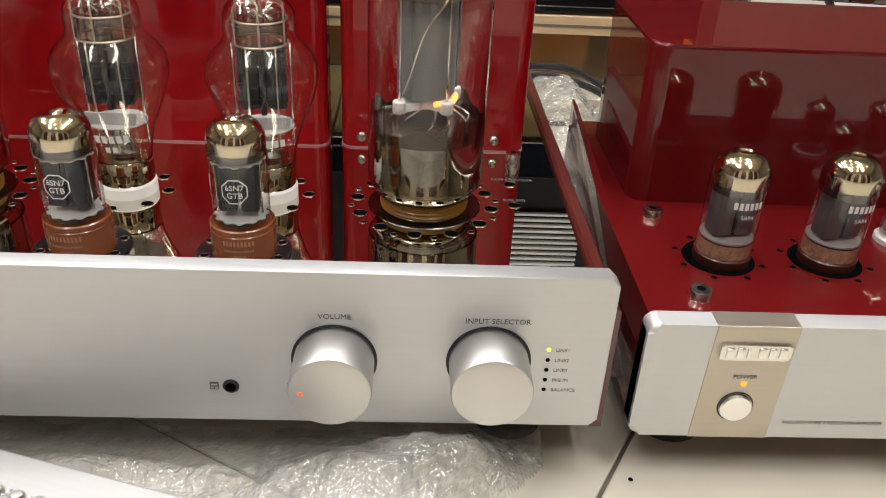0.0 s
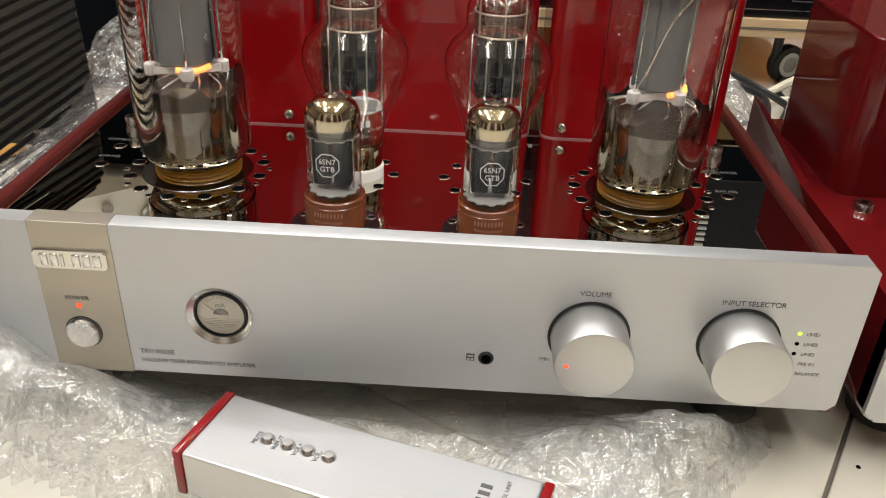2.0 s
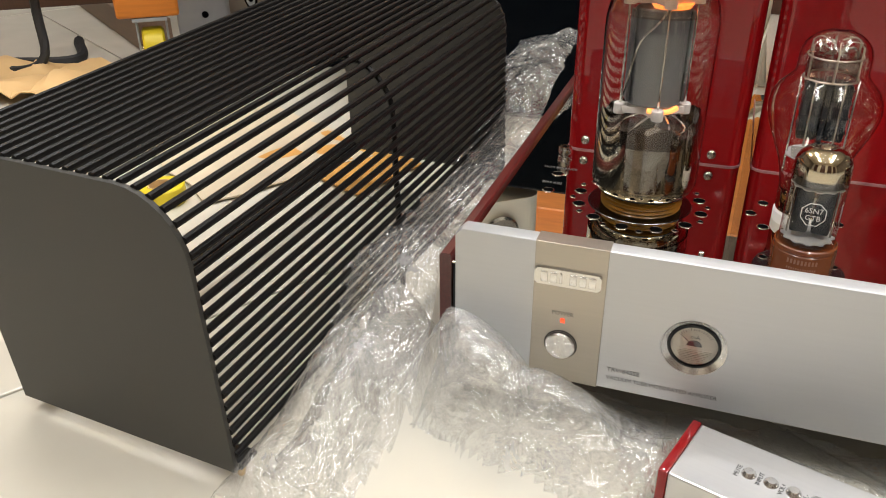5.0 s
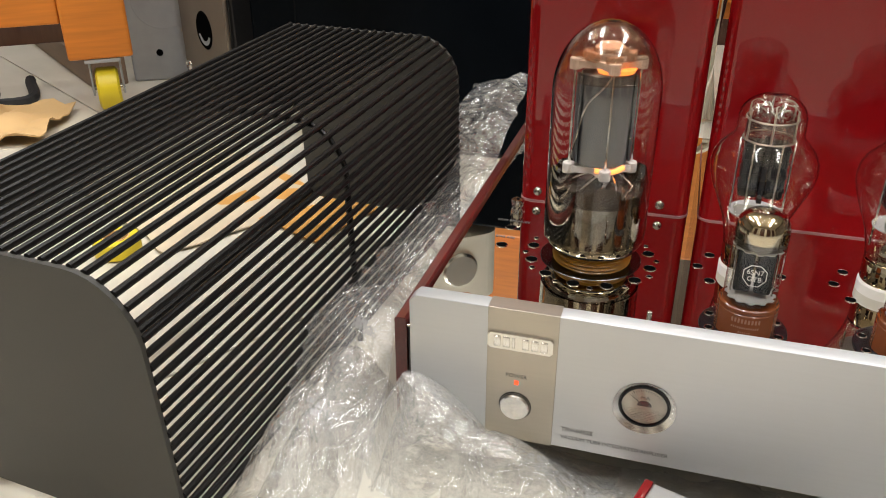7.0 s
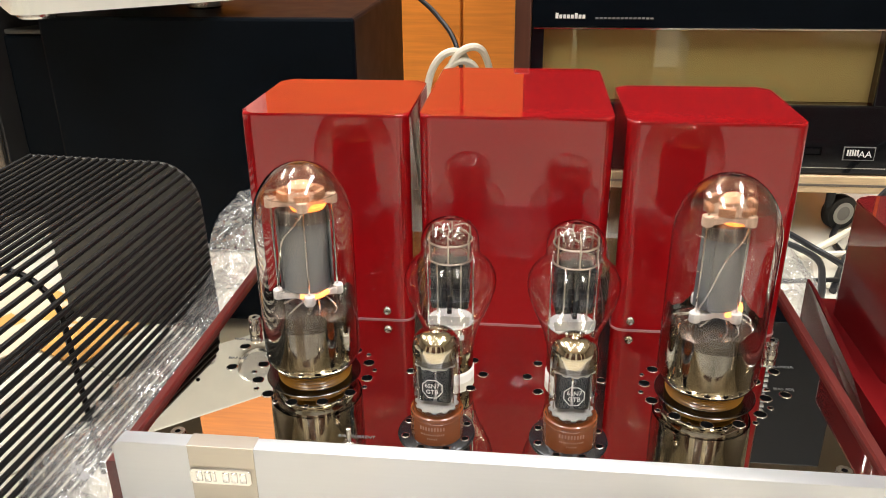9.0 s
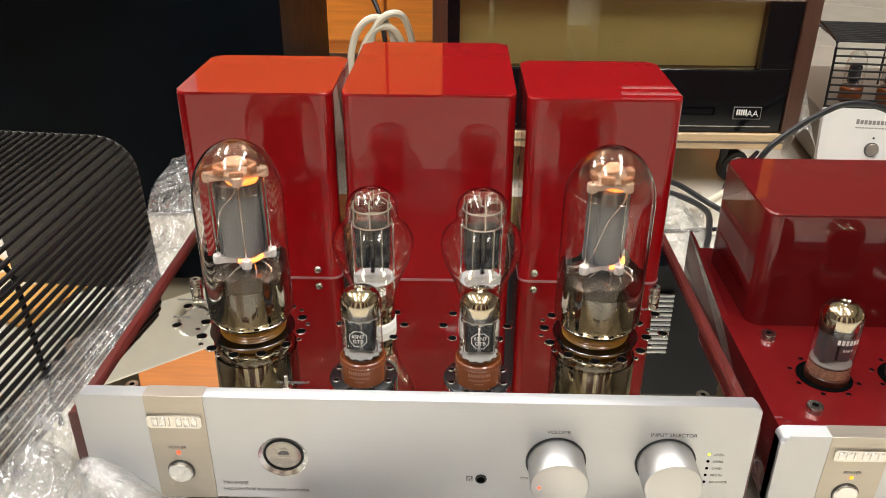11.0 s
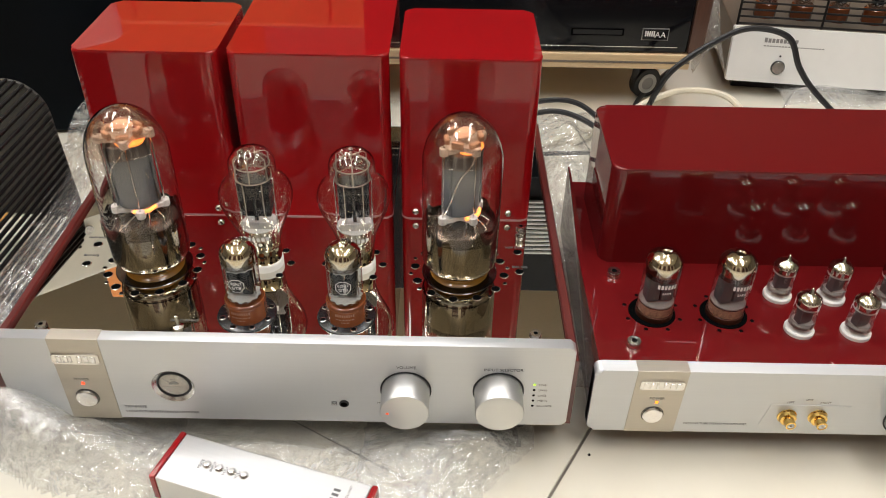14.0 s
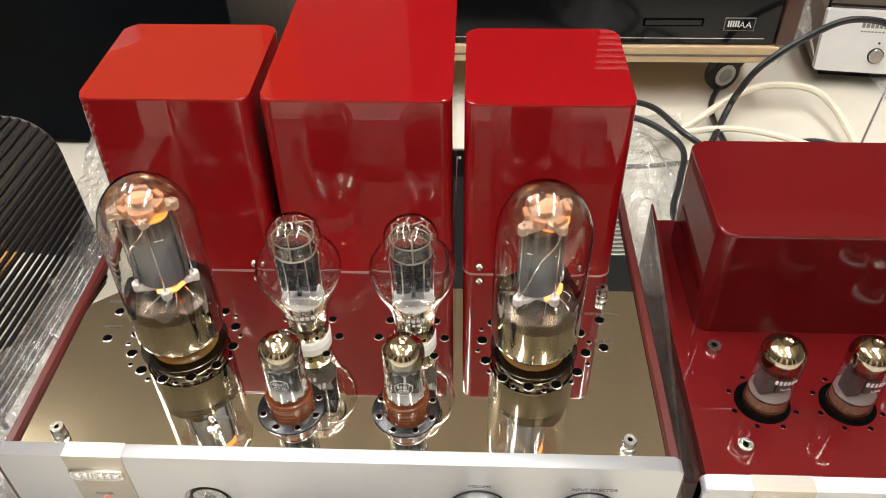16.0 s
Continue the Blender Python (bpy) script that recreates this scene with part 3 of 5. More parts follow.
    round_print(bars, 0.01715, INK_BROWN, t, "base_print")
    return t


def shouldered_valve(m):
    """Shouldered valve on a white ceramic base."""
    t = thing("vacuum_tube", "coke-bottle shaped clear glass valve on white ceramic base", "vacuum tube", m, "shouldered valves")
    part("base", lathe([(0, 0.0), (0.0168, 0.0), (0.0168, 0.0085), (0.0158, 0.0098), (0, 0.0098)]), CERAMIC, t, "white ceramic base")
    part("metal_collar", lathe([(0, 0.0098), (0.0158, 0.0098), (0.0161, 0.0108), (0.0163, 0.024), (0.0155, 0.0255), (0, 0.0255)]), MIRROR, t, "bright metal collar")
    prof = [(0.0162, 0.024), (0.0173, 0.032), (0.0205, 0.044), (0.0252, 0.055), (0.0295, 0.0655), (0.0316, 0.073), (0.0321, 0.0785), (0.0312, 0.084), (0.0283, 0.0895), (0.0240, 0.0940), (0.0211, 0.0972), (0.0201, 0.1000), (0.0200, 0.1085)]
    for k in range(1, 11):
        a = radians(90 * k / 10)
        prof.append((0.0200 * math.cos(a) if k < 10 else 0, 0.1085 + 0.0155 * math.sin(a)))
    blown(prof, 0.0010, 60, t, "clear shouldered glass envelope")
    bm = bmesh.new()
    for sx in (-1, 1):
        box(min(sx * 0.0018, sx * 0.0132), max(sx * 0.0018, sx * 0.0132), -0.0080, 0.0080, 0.0585, 0.0935, 0.0018, bm=bm)
        for z in (0.064, 0.073, 0.082, 0.090):
            box(min(sx * 0.0014, sx * 0.0137), max(sx * 0.0014, sx * 0.0137), -0.0085, 0.0085, z, z + 0.0014, 0.0004, bm=bm)
    box(-0.0016, 0.0016, -0.0095, 0.0095, 0.0560, 0.0940, 0.0003, bm=bm)
    part("anode", bm, ANODE_DARK, t, "blackened ribbed anode")
    for x in (-0.0158, -0.0080, 0.0080, 0.0158):
        part("support_rod", rod([(x, -0.0094 if abs(x) < 0.01 else 0.0, 0.034), (x, -0.0094 if abs(x) < 0.01 else 0.0, 0.0955)], 0.0007, 6), STEEL, t)
    part("lower_mica", turned(prism([(-0.0130, 0.0), (0.0130, 0.0), (0.0145, 0.0060), (0.0140, 0.0075), (-0.0140, 0.0075), (-0.0145, 0.0060)], -0.0004, 0.0004), pose(0, -0.0100, 0.0480, 8)), MICA_GREY, t, "white translucent mica plate", smooth=False)
    part("lower_plate", lathe([(0, 0.0468), (0.0164, 0.0468), (0.0166, 0.0472), (0.0164, 0.0476), (0, 0.0476)], 32), MICA_GREY, t)
    bm = bmesh.new()
    for z in (0.0960, 0.1090):
        rod([(0.0152 * math.cos(2 * math.pi * k / 28), 0.0152 * math.sin(2 * math.pi * k / 28), z) for k in range(29)], 0.0006, 5, bm)
    for k in range(6):
        a = radians(-90 + 60 * k)
        rod([(0.0152 * math.cos(a), 0.0152 * math.sin(a), 0.0955), (0.0152 * math.cos(a), 0.0152 * math.sin(a), 0.1155)], 0.0006, 5, bm)
        rod(spline([(0.0152 * math.cos(a), 0.0152 * math.sin(a), 0.1155), (0.011 * math.cos(a), 0.011 * math.sin(a), 0.1180), (0.004 * math.cos(a + 0.5), 0.004 * math.sin(a + 0.5), 0.1165)], 4), 0.00035, 5, bm)
    part("top_spring", bm, SPRING, t, "wire spring cage")
    part("upper_mica", lathe([(0, 0.1105), (0.0146, 0.1105), (0.0146, 0.1110), (0, 0.1110)], 32), BULB, t, "clear mica disc")
    for sx in (-1, 1):
        part("side_tab", box(sx * 0.0172 - 0.0018, sx * 0.0172 + 0.0018, -0.0035, 0.0035, 0.1020, 0.1080, 0.0006), BULB, t, "small clear mica tab")
    bm = bmesh.new()
    for k in range(5):
        a = radians(72 * k + 20)
        rod(spline([(0.003 * math.cos(a), 0.003 * math.sin(a), 0.1112), (0.009 * math.cos(a + 0.3), 0.009 * math.sin(a + 0.3), 0.1150), (0.011 * math.cos(a + 0.8), 0.011 * math.sin(a + 0.8), 0.1115)], 4), 0.0007, 5, bm)
    part("filament_hooks", bm, STEEL, t)
    part("getter_haze", lathe([(0.0147, 0.0966), (0.0147, 0.1084)], 40), glass("brown_haze", (0.46, 0.33, 0.25), rough=0.10, gloss=1.3), t, "brownish film inside the neck")
    bars = [(-0.0115 + 0.0040 * k, 0.0400, 0.0028, 0.0048) for k in range(6)] + [(-0.0030 + 0.0040 * k, 0.0335, 0.0026, 0.0036) for k in range(2)]
    round_print(bars, lambda z: 0.0174 + 0.30 * (z - 0.0315), INK_WHITE, t, "maker_print")
    part("stem", lathe([(0, 0.0275), (0.0095, 0.0275), (0.0080, 0.034), (0.0045, 0.040), (0.0045, 0.0465), (0, 0.0465)], 20, sy=0.6), GETTER, t)
    part("glass_flare", lathe([(0.0140, 0.0285), (0.0100, 0.036), (0.0085, 0.0445)], 28), BULB, t)
    return t


# ---- the amplifier ----
DECK = 0.100
amp = thing("tube_amplifier", "silver-fronted stereo valve amplifier with mirror deck and red covers", "amplifier", pose(0, 0, 0))
HW = 0.2285
Z0, Z1 = 0.040, 0.1285
c = 0.0042
MX, MZ = -0.0925, 0.078


def pierced_plate(outline, circles, y0, y1, bevel):
    """An upright plate with round openings."""
    cu = bpy.data.curves.new("plate", "CURVE")
    cu.dimensions, cu.fill_mode = "2D", "BOTH"
    cu.extrude, cu.bevel_depth, cu.bevel_resolution, cu.offset = (y1 - y0) / 2 - bevel, bevel, 2, -bevel
    rings = [outline] + [[(x + r * math.cos(2 * math.pi * k / 64), z + r * math.sin(2 * math.pi * k / 64)) for k in range(64)] for x, z, r in circles]
    for ring in rings:
        sp = cu.splines.new("POLY")
        sp.points.add(len(ring) - 1)
        for q, (x, z) in zip(sp.points, ring):
            q.co = (x, z, 0, 1)
        sp.use_cyclic_u = True
    tmp = bpy.data.objects.new("plate", cu)
    me = bpy.data.meshes.new_from_object(tmp)
    bpy.data.objects.remove(tmp)
    bpy.data.curves.remove(cu)
    bm = bmesh.new()
    bm.from_mesh(me)
    bpy.data.meshes.remove(me)
    bmesh.ops.remove_doubles(bm, verts=bm.verts[:], dist=1e-5)
    return turned(bm, pose(0, (y0 + y1) / 2, 0, 90))


part("front_panel", pierced_plate([(-HW, Z0 + c), (-HW + c, Z0), (HW - c, Z0), (HW, Z0 + c), (HW, Z1 - c), (HW - c, Z1), (-HW + c, Z1), (-HW, Z1 - c)], [(MX, MZ, 0.0170)], 0, 0.011, 0.0007), PANEL, amp, "brushed silver front panel", smooth=False)
part("name_plate", prism([(-0.182, Z0 - 0.0004), (-0.142, Z0 - 0.0004), (-0.142, Z1 + 0.0004), (-0.182, Z1 + 0.0004)], -0.0005, 0.0112, 0.0003), CHAMPAGNE, amp, "champagne metal strip", smooth=False)
badge = part("badge", prism(round_rect(-0.1815, -0.1445, 0.1035, 0.1135, 0.0015), -0.0022, 0.0002, 0.0006), STEEL, amp, "cast silver badge")
for k, w2 in enumerate((4, 4, 1.6, 4, 4, 4)):
    x = -0.1778 + 0.0052 * k + (0.0005 if k > 2 else 0)
    part("raised_mark", box(x, x + 0.00095 * w2, -0.0030, -0.0020, 0.1052, 0.1118, 0.0004), ALU_SPUN, badge)
btn = part("power_button", front_disc(-0.1645, 0.0645, 0, -0.0035, 0.0086, edge=0.0008), ALU_SPUN, amp, "round silver push button")
part("button_ring", turned(lathe([(0.0088, 0), (0.0096, 0), (0.0096, 0.0006), (0.0088, 0.0006), (0.0088, 0)], 40), pose(-0.1645, 0, 0.0645, 90)), BLACK, amp)
part("power_lamp", box(-0.1655, -0.1630, -0.0012, 0.0, 0.0795, 0.0820, 0.0003), LED_RED, amp, "lit orange-red power lamp")
words("power_text", "POWER", 0.0036, on_front(-0.1645, 0.0842, -0.00065), INK, amp, "CENTER")
# meter, set into the panel
meter = part("meter_bezel", turned(lathe([(0.0172, 0.0), (0.0137, -0.0020), (0.0137, -0.0100)], 64), pose(MX, 0, MZ, 90)), ALU_SPUN, amp, "countersunk round meter opening")
part("meter_ring", turned(lathe([(0.0125, -0.0012), (0.0131, -0.0010), (0.0136, -0.0014), (0.0136, -0.0036), (0.0125, -0.0036)], 56), pose(MX, 0, MZ, 90)), BLACK, meter)
part("dial", front_disc(MX, MZ, 0.0040, 0.0030, 0.0124, edge=0.0001), DIAL, meter, "cream meter dial")
DY = 0.0030
bm = bmesh.new()
for k in range(15):
    a = radians(35 + 110 * k / 14)
    r1 = 0.0112 if k % 3 == 0 else 0.0104
    p = Vector((math.cos(a), 0, math.sin(a)))
    q = Vector((-math.sin(a), 0, math.cos(a))) * 0.00018
    o = Vector((MX, DY - 0.0001, MZ))
    bm.faces.new([bm.verts.new(o + v) for v in (p * 0.0093 + q, p * r1 + q, p * r1 - q, p * 0.0093 - q)])
part("dial_marks", bm, INK, meter, smooth=False)
words("dial_text", "mA", 0.0036, on_front(MX, MZ + 0.0042, DY - 0.0002), INK, meter, "CENTER")
bm = prism([(MX - 0.0040 * math.cos(radians(180 * k / 10)), MZ - 0.0002 + 0.0034 * math.sin(radians(180 * k / 10))) for k in range(11)], DY - 0.0006, DY)
part("dial_cap", bm, INK, meter, smooth=False)
part("needle", rod([(MX, DY - 0.0008, MZ), (MX - 0.0075, DY - 0.0008, MZ + 0.006)], 0.00018, 5), INK, meter)
bm = bmesh.new()
for k in range(7):
    box(MX - 0.010 + 0.0008 * k, MX + 0.010 - 0.0008 * k, DY - 0.0006, DY + 0.0002, MZ - 0.0035 - 0.0011 * k, MZ - 0.0029 - 0.0011 * k, bm=bm)
part("dial_ribs", bm, DIAL, meter, smooth=False)
lens_ = part("meter_glass", front_disc(MX, MZ, 0.0022, 0.0018, 0.0125), BULB, meter)
words("model_text", "TRV-845SE", 0.0040, on_front(-0.137, 0.0525), INK, amp)
words("type_text", "VACUUM TUBE INTEGRATED AMPLIFIER", 0.0034, on_front(-0.137, 0.0470), INK, amp)
# headphone jack
part("headphone_jack", turned(lathe([(0.0018, 0.0), (0.0018, 0.0012), (0.0034, 0.0012), (0.0040, 0.0006), (0.0040, 0)], 28), pose(0.0447, 0, 0.062, 90)), BLACK, amp)
part("jack_hole", front_disc(0.0447, 0.062, 0.0, -0.0013, 0.0029), HOLE, amp)
bm = prism([(0.0345, 0.0600), (0.0388, 0.0600), (0.0388, 0.0642), (0.0345, 0.0642)], -0.0004, 0.0)
part("jack_symbol", bm, INK, amp, smooth=False)
bm = bmesh.new()
for a, b, c2, d in ((0.0350, 0.0364, 0.0605, 0.0616), (0.0369, 0.0383, 0.0605, 0.0616), (0.0352, 0.0381, 0.0625, 0.0634)):
    box(a, b, -0.0006, -0.0003, c2, d, bm=bm)
part("jack_symbol_marks", bm, ALU, amp, smooth=False)


def knob(x, z, name):
    k = part(name, turned(lathe([(0, 0), (0.0193, 0), (0.0193, 0.0235), (0.0188, 0.0247), (0.0180, 0.0250), (0, 0.0250)], 72), pose(x, 0, z, 90)), KNOB, amp, "turned silver control knob")
    part("knob_gap", turned(lathe([(0.0192, 0.0002), (0.0207, 0.0002), (0.0207, 0.0006), (0.0192, 0.0006)], 64), pose(x, 0, z, 90)), BLACK, k)
    return k


KV, KI, KZ = 0.0955, 0.1700, 0.0793
vol = knob(KV, KZ, "volume_knob")
part("volume_lamp", front_disc(KV - 0.0133, KZ - 0.0008, -0.0245, -0.0254, 0.0011, 16), LED_RED, vol, "tiny red lamp in the knob face")
knob(KI, KZ + 0.001, "selector_knob")
words("volume_text", "VOLUME", 0.0040, on_front(KV + 0.0005, 0.1032), INK, amp, "CENTER")
words("mute_text", "MIN", 0.0030, on_front(KV - 0.0235, 0.0625), INK, amp)
words("selector_text", "INPUT SELECTOR", 0.0040, on_front(0.1730, 0.1025), INK, amp, "CENTER")
for k, txt in enumerate(("LINE1", "LINE2", "LINE3", "PRE IN", "BALANCE")):
    z = 0.0880 - 0.0061 * k
    part("input_lamp", front_disc(0.1988, z, 0, -0.0006, 0.0011, 16), LED_GREEN if k == 0 else HOLE, amp, "lit green lamp" if k == 0 else "unlit lamp")
    words("input_text", txt, 0.0028, on_front(0.2022, z - 0.0011), INK_GREY, amp)

# chassis, deck, rails
part("chassis", box(-0.2340, 0.2262, 0.0112, 0.405, 0.038, DECK - 0.0015, 0.002), BLACK, amp)
part("deck", box(-0.2343, 0.2266, 0.0115, 0.405, DECK - 0.0015, DECK, 0.0003), CHROME, amp, "mirror-polished steel deck", smooth=False)
for xi, xo in ((-0.2345, -0.2420), (0.2268, 0.2345)):
    bm = bmesh.new()
    g = 0.0012 if xo > xi else -0.0012
    o = [(xi, 0.1030), (xi + g, 0.1045), (xo - g, 0.1045), (xo, 0.1030), (xo, 0.030), (xi, 0.030)]
    a = [bm.verts.new((x, 0.0112, z)) for x, z in o]
    b = [bm.verts.new((x, 0.412, z)) for x, z in o]
    bm.faces.new(a)
    bm.faces.new(b)
    for k in range(6):
        bm.faces.new((a[k], a[(k + 1) % 6], b[(k + 1) % 6], b[k]))
    part("side_rail", bm, RAIL, amp, "dark red stained wooden cheek", smooth=False)
for x, y in ((-0.19, 0.05), (0.19, 0.05), (-0.19, 0.36), (0.19, 0.36)):
    part("foot", lathe([(0, 0), (0.018, 0), (0.02, 0.002), (0.02, 0.038), (0, 0.038)], 28, x, y), RUBBER, amp)

YB = 0.213
for x0, x1, y1, z1 in ((-0.2085, -0.0795, 0.335, 0.2725), (-0.0715, 0.0725, 0.395, 0.2725), (0.0815, 0.2085, 0.335, 0.2705)):
    cv = part("transformer_cover", soft_box(x0, x1, YB, y1, DECK, z1, 0.009, 0.0022), RED, amp, "glossy candy-red transformer cover")
    part("foot_seam", soft_box(x0 - 0.0005, x1 + 0.0005, YB - 0.0005, y1 + 0.0005, DECK + 0.0001, DECK + 0.0011, 0.0094, 0.0004), SEAM, cv, "thin pale edge where the cover meets the deck")
    for x in ((x0 + 0.014, x1 - 0.021) if x1 - x0 < 0.135 else ()):
        bm = lathe([(0, 0.0016), (0.0009, 0.0016), (0.0012, 0.0010), (0.0030, 0.0016), (0.0036, 0.0008), (0.0038, 0)], 20)
        part("screw", turned(bm, pose(x, YB, DECK + 0.0085, 90)), STEEL, cv)
for x, y in ((-0.205, 0.036), (0.2005, 0.036), (-0.205, 0.188), (0.1985, 0.188)):
    part("cage_post", lathe([(0.0018, 0.010), (0.0018, 0.011), (0.0045, 0.011), (0.005, 0.010), (0.005, 0.006), (0.0038, 0.0055), (0.0038, 0.004), (0.005, 0.0035), (0.0055, 0)], 24, x, y, DECK), STEEL, amp, "small threaded steel post")
    part("post_hole", lathe([(0, 0), (0.0018, 0)], 16, x, y, DECK + 0.0102), HOLE, amp)


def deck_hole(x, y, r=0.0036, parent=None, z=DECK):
    # no hole is cut: a black disc paints the shade inside it
    h = part("vent_hole_shade", lathe([(0, 0.0002), (r, 0.0002)], 18, x, y, z), HOLE, parent or amp)
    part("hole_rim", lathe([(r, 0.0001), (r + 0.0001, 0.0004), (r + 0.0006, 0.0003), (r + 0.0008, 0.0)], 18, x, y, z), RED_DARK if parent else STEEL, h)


for s in (-1, 1):
    cx, cy = s * 0.140 - 0.0012, 0.130
    for k in range(12):
        a = radians(30 * k + 22)
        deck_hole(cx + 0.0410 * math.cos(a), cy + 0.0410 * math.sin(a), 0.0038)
    # small black discs painting the mirrored second row of the holes above
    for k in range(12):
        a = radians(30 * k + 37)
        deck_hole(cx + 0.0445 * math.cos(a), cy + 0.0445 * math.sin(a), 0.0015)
    # flush dark disc instead of a recess; it blocks the amber ring's reflection
    part("socket_disc", lathe([(0, 0.0004), (0.0338, 0.0004), (0.0343, 0.0)], 56, cx, cy, DECK), SOCKET, amp, "dark metal disc in place of the recess round the big valve's foot")
    cx = s * 0.0425 - 0.0010
    for k in range(8):
        a = radians(45 * k)
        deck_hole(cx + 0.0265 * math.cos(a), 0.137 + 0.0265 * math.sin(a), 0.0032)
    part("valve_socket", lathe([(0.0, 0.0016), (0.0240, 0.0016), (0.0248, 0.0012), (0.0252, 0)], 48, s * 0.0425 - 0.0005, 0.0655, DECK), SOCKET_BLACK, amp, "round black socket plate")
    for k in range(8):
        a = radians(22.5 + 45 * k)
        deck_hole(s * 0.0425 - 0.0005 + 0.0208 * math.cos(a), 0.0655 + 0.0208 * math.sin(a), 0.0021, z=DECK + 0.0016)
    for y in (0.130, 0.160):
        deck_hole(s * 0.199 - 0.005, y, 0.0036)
# bias switch and print on the deck
part("toggle_switch", lathe([(0, 0), (0.0045, 0), (0.0045, 0.002), (0.0028, 0.0025), (0.0013, 0.003), (0.0016, 0.013), (0, 0.0138)], 20, -0.0965, 0.046, DECK), STEEL, amp, "small chrome toggle switch")
words("deck_text", "BIAS ADJ.", 0.0036, pose(-0.204, 0.142, DECK + 0.0003), INK, amp, "CENTER")
words("deck_text", "HUM BALANCE", 0.0036, pose(-0.204, 0.170, DECK + 0.0003), INK, amp, "CENTER")
words("deck_text", "BIAS ADJ.", 0.0036, pose(0.195, 0.136, DECK + 0.0003), INK, amp, "CENTER")
words("deck_text", "HUM BALANCER", 0.0036, pose(0.196, 0.166, DECK + 0.0003), INK, amp, "CENTER")
words("deck_text", "BIAS CURRENT", 0.0036, pose(-0.094, 0.054, DECK + 0.0003), INK, amp, "CENTER")

v1 = power_valve(pose(-0.1405, 0.130, DECK + 0.0022, 0, 0, 18))
copy_thing(v1, pose(0.1385, 0.130, DECK + 0.0022, 1.2) @ pose(0, 0, 0, 0, 0, 40))
v2 = shouldered_valve(pose(-0.0405, 0.137, DECK - 0.0020))
copy_thing(v2, pose(0.0445, 0.137, DECK - 0.0020, 0, 0, 8))
v3 = octal_valve(pose(-0.0425, 0.0650, DECK + 0.0022, 0, 0, -4))
copy_thing(v3, pose(0.0425, 0.0650, DECK + 0.0022, 0, 0, 2))

# ---- the preamplifier beside it ----
pre = thing("tube_preamplifier", "deep-red valve preamplifier with silver front standing on the floor", "preamplifier", pose(0, 0, 0))
PX0, PX1, PY, PZ0, PZ1 = 0.2470, 0.690, 0.004, 0.031, 0.1015
PD = 0.0925
part("front_panel", prism(round_rect(PX0, PX1, PZ0, PZ1, 0.006), PY, PY + 0.012, 0.003, 3), PANEL, pre, "satin silver front panel with soft edges")
part("name_plate", prism([(0.2790, PZ0 - 0.0003), (0.3205, PZ0 - 0.0003), (0.3220, PZ1 + 0.0003), (0.2805, PZ1 + 0.0003)], PY - 0.0005, PY + 0.0122, 0.0003), CHAMPAGNE, pre, "champagne metal strip", smooth=False)
pbadge = part("badge", prism(round_rect(0.2840, 0.3195, 0.0825, 0.0915, 0.0014), PY - 0.0022, PY, 0.0006), STEEL, pre, "cast silver badge")
for k, w2 in enumerate((4, 4, 1.6, 4, 4, 4)):
    x = 0.2868 + 0.0052 * k + (0.0005 if k > 2 else 0)
    part("raised_mark", box(x, x + 0.00095 * w2, PY - 0.0030, PY - 0.0020, 0.0842, 0.0900, 0.0004), ALU_SPUN, pbadge)
part("power_button", front_disc(0.2995, 0.0520, PY, PY - 0.003, 0.0084, edge=0.0008), ALU_SPUN, pre, "round silver push button")
part("button_ring", turned(lathe([(0.0086, 0), (0.0094, 0), (0.0094, 0.0006), (0.0086, 0.0006), (0.0086, 0)], 40), pose(0.2995, PY, 0.0520, 90)), BLACK, pre)
part("power_lamp", box(0.2995, 0.3020, PY - 0.0012, PY, 0.0655, 0.0680, 0.0003), LED_AMBER, pre, "lit amber power lamp")
words("power_text", "POWER", 0.0036, on_front(0.3005, 0.0700, PY - 0.00065), INK, pre, "CENTER")
words("type_text", "VACUUM TUBE STEREO PRE-AMPLIFIER", 0.0031, on_front(0.327, 0.0405, PY - 0.00015), INK, pre)
for x in (0.4110, 0.4365):
    j = part("gold_socket", turned(lathe([(0, 0), (0.0080, 0), (0.0080, 0.0012), (0.0070, 0.002), (0.0066, 0.005), (0.0045, 0.0055), (0.0043, 0.0115), (0.0030, 0.0118), (0.0030, 0.0100), (0, 0.0100)], 24), pose(x, PY, 0.0530, 90)), GOLD, pre, "gold-plated phono socket")
    part("socket_insert", turned(lathe([(0.0010, 0.0114), (0.0029, 0.0114), (0.0029, 0.0100), (0.0010, 0.0100)], 18), pose(x, PY, 0.0530, 90)), CERAMIC, j, "white socket insert")
part("socket_plate", prism([(0.3900, 0.0415), (0.4560, 0.0415), (0.4610, 0.0660), (0.3950, 0.0660)], PY - 0.0005, PY, 0.0002), PANEL, pre, smooth=False)
words("socket_text", "LEFT", 0.0030, on_front(0.4105, 0.0680, PY - 0.00015), INK_GREY, pre, "CENTER")
words("socket_text", "RIGHT", 0.0030, on_front(0.4390, 0.0680, PY - 0.00015), INK_GREY, pre, "CENTER")
words("socket_text", "LINE", 0.0030, on_front(0.4250, 0.0715, PY - 0.00015), INK_GREY, pre, "CENTER")
part("volume_knob", turned(lathe([(0, 0), (0.0175, 0), (0.0175, 0.0225), (0.0168, 0.024), (0, 0.024)], 56), pose(0.5110, PY, 0.052, 90)), KNOB, pre, "turned silver control knob")
part("knob_gap", turned(lathe([(0.0174, 0.0002), (0.0188, 0.0002), (0.0188, 0.0006), (0.0174, 0.0006)], 56), pose(0.5110, PY, 0.052, 90)), BLACK, pre)
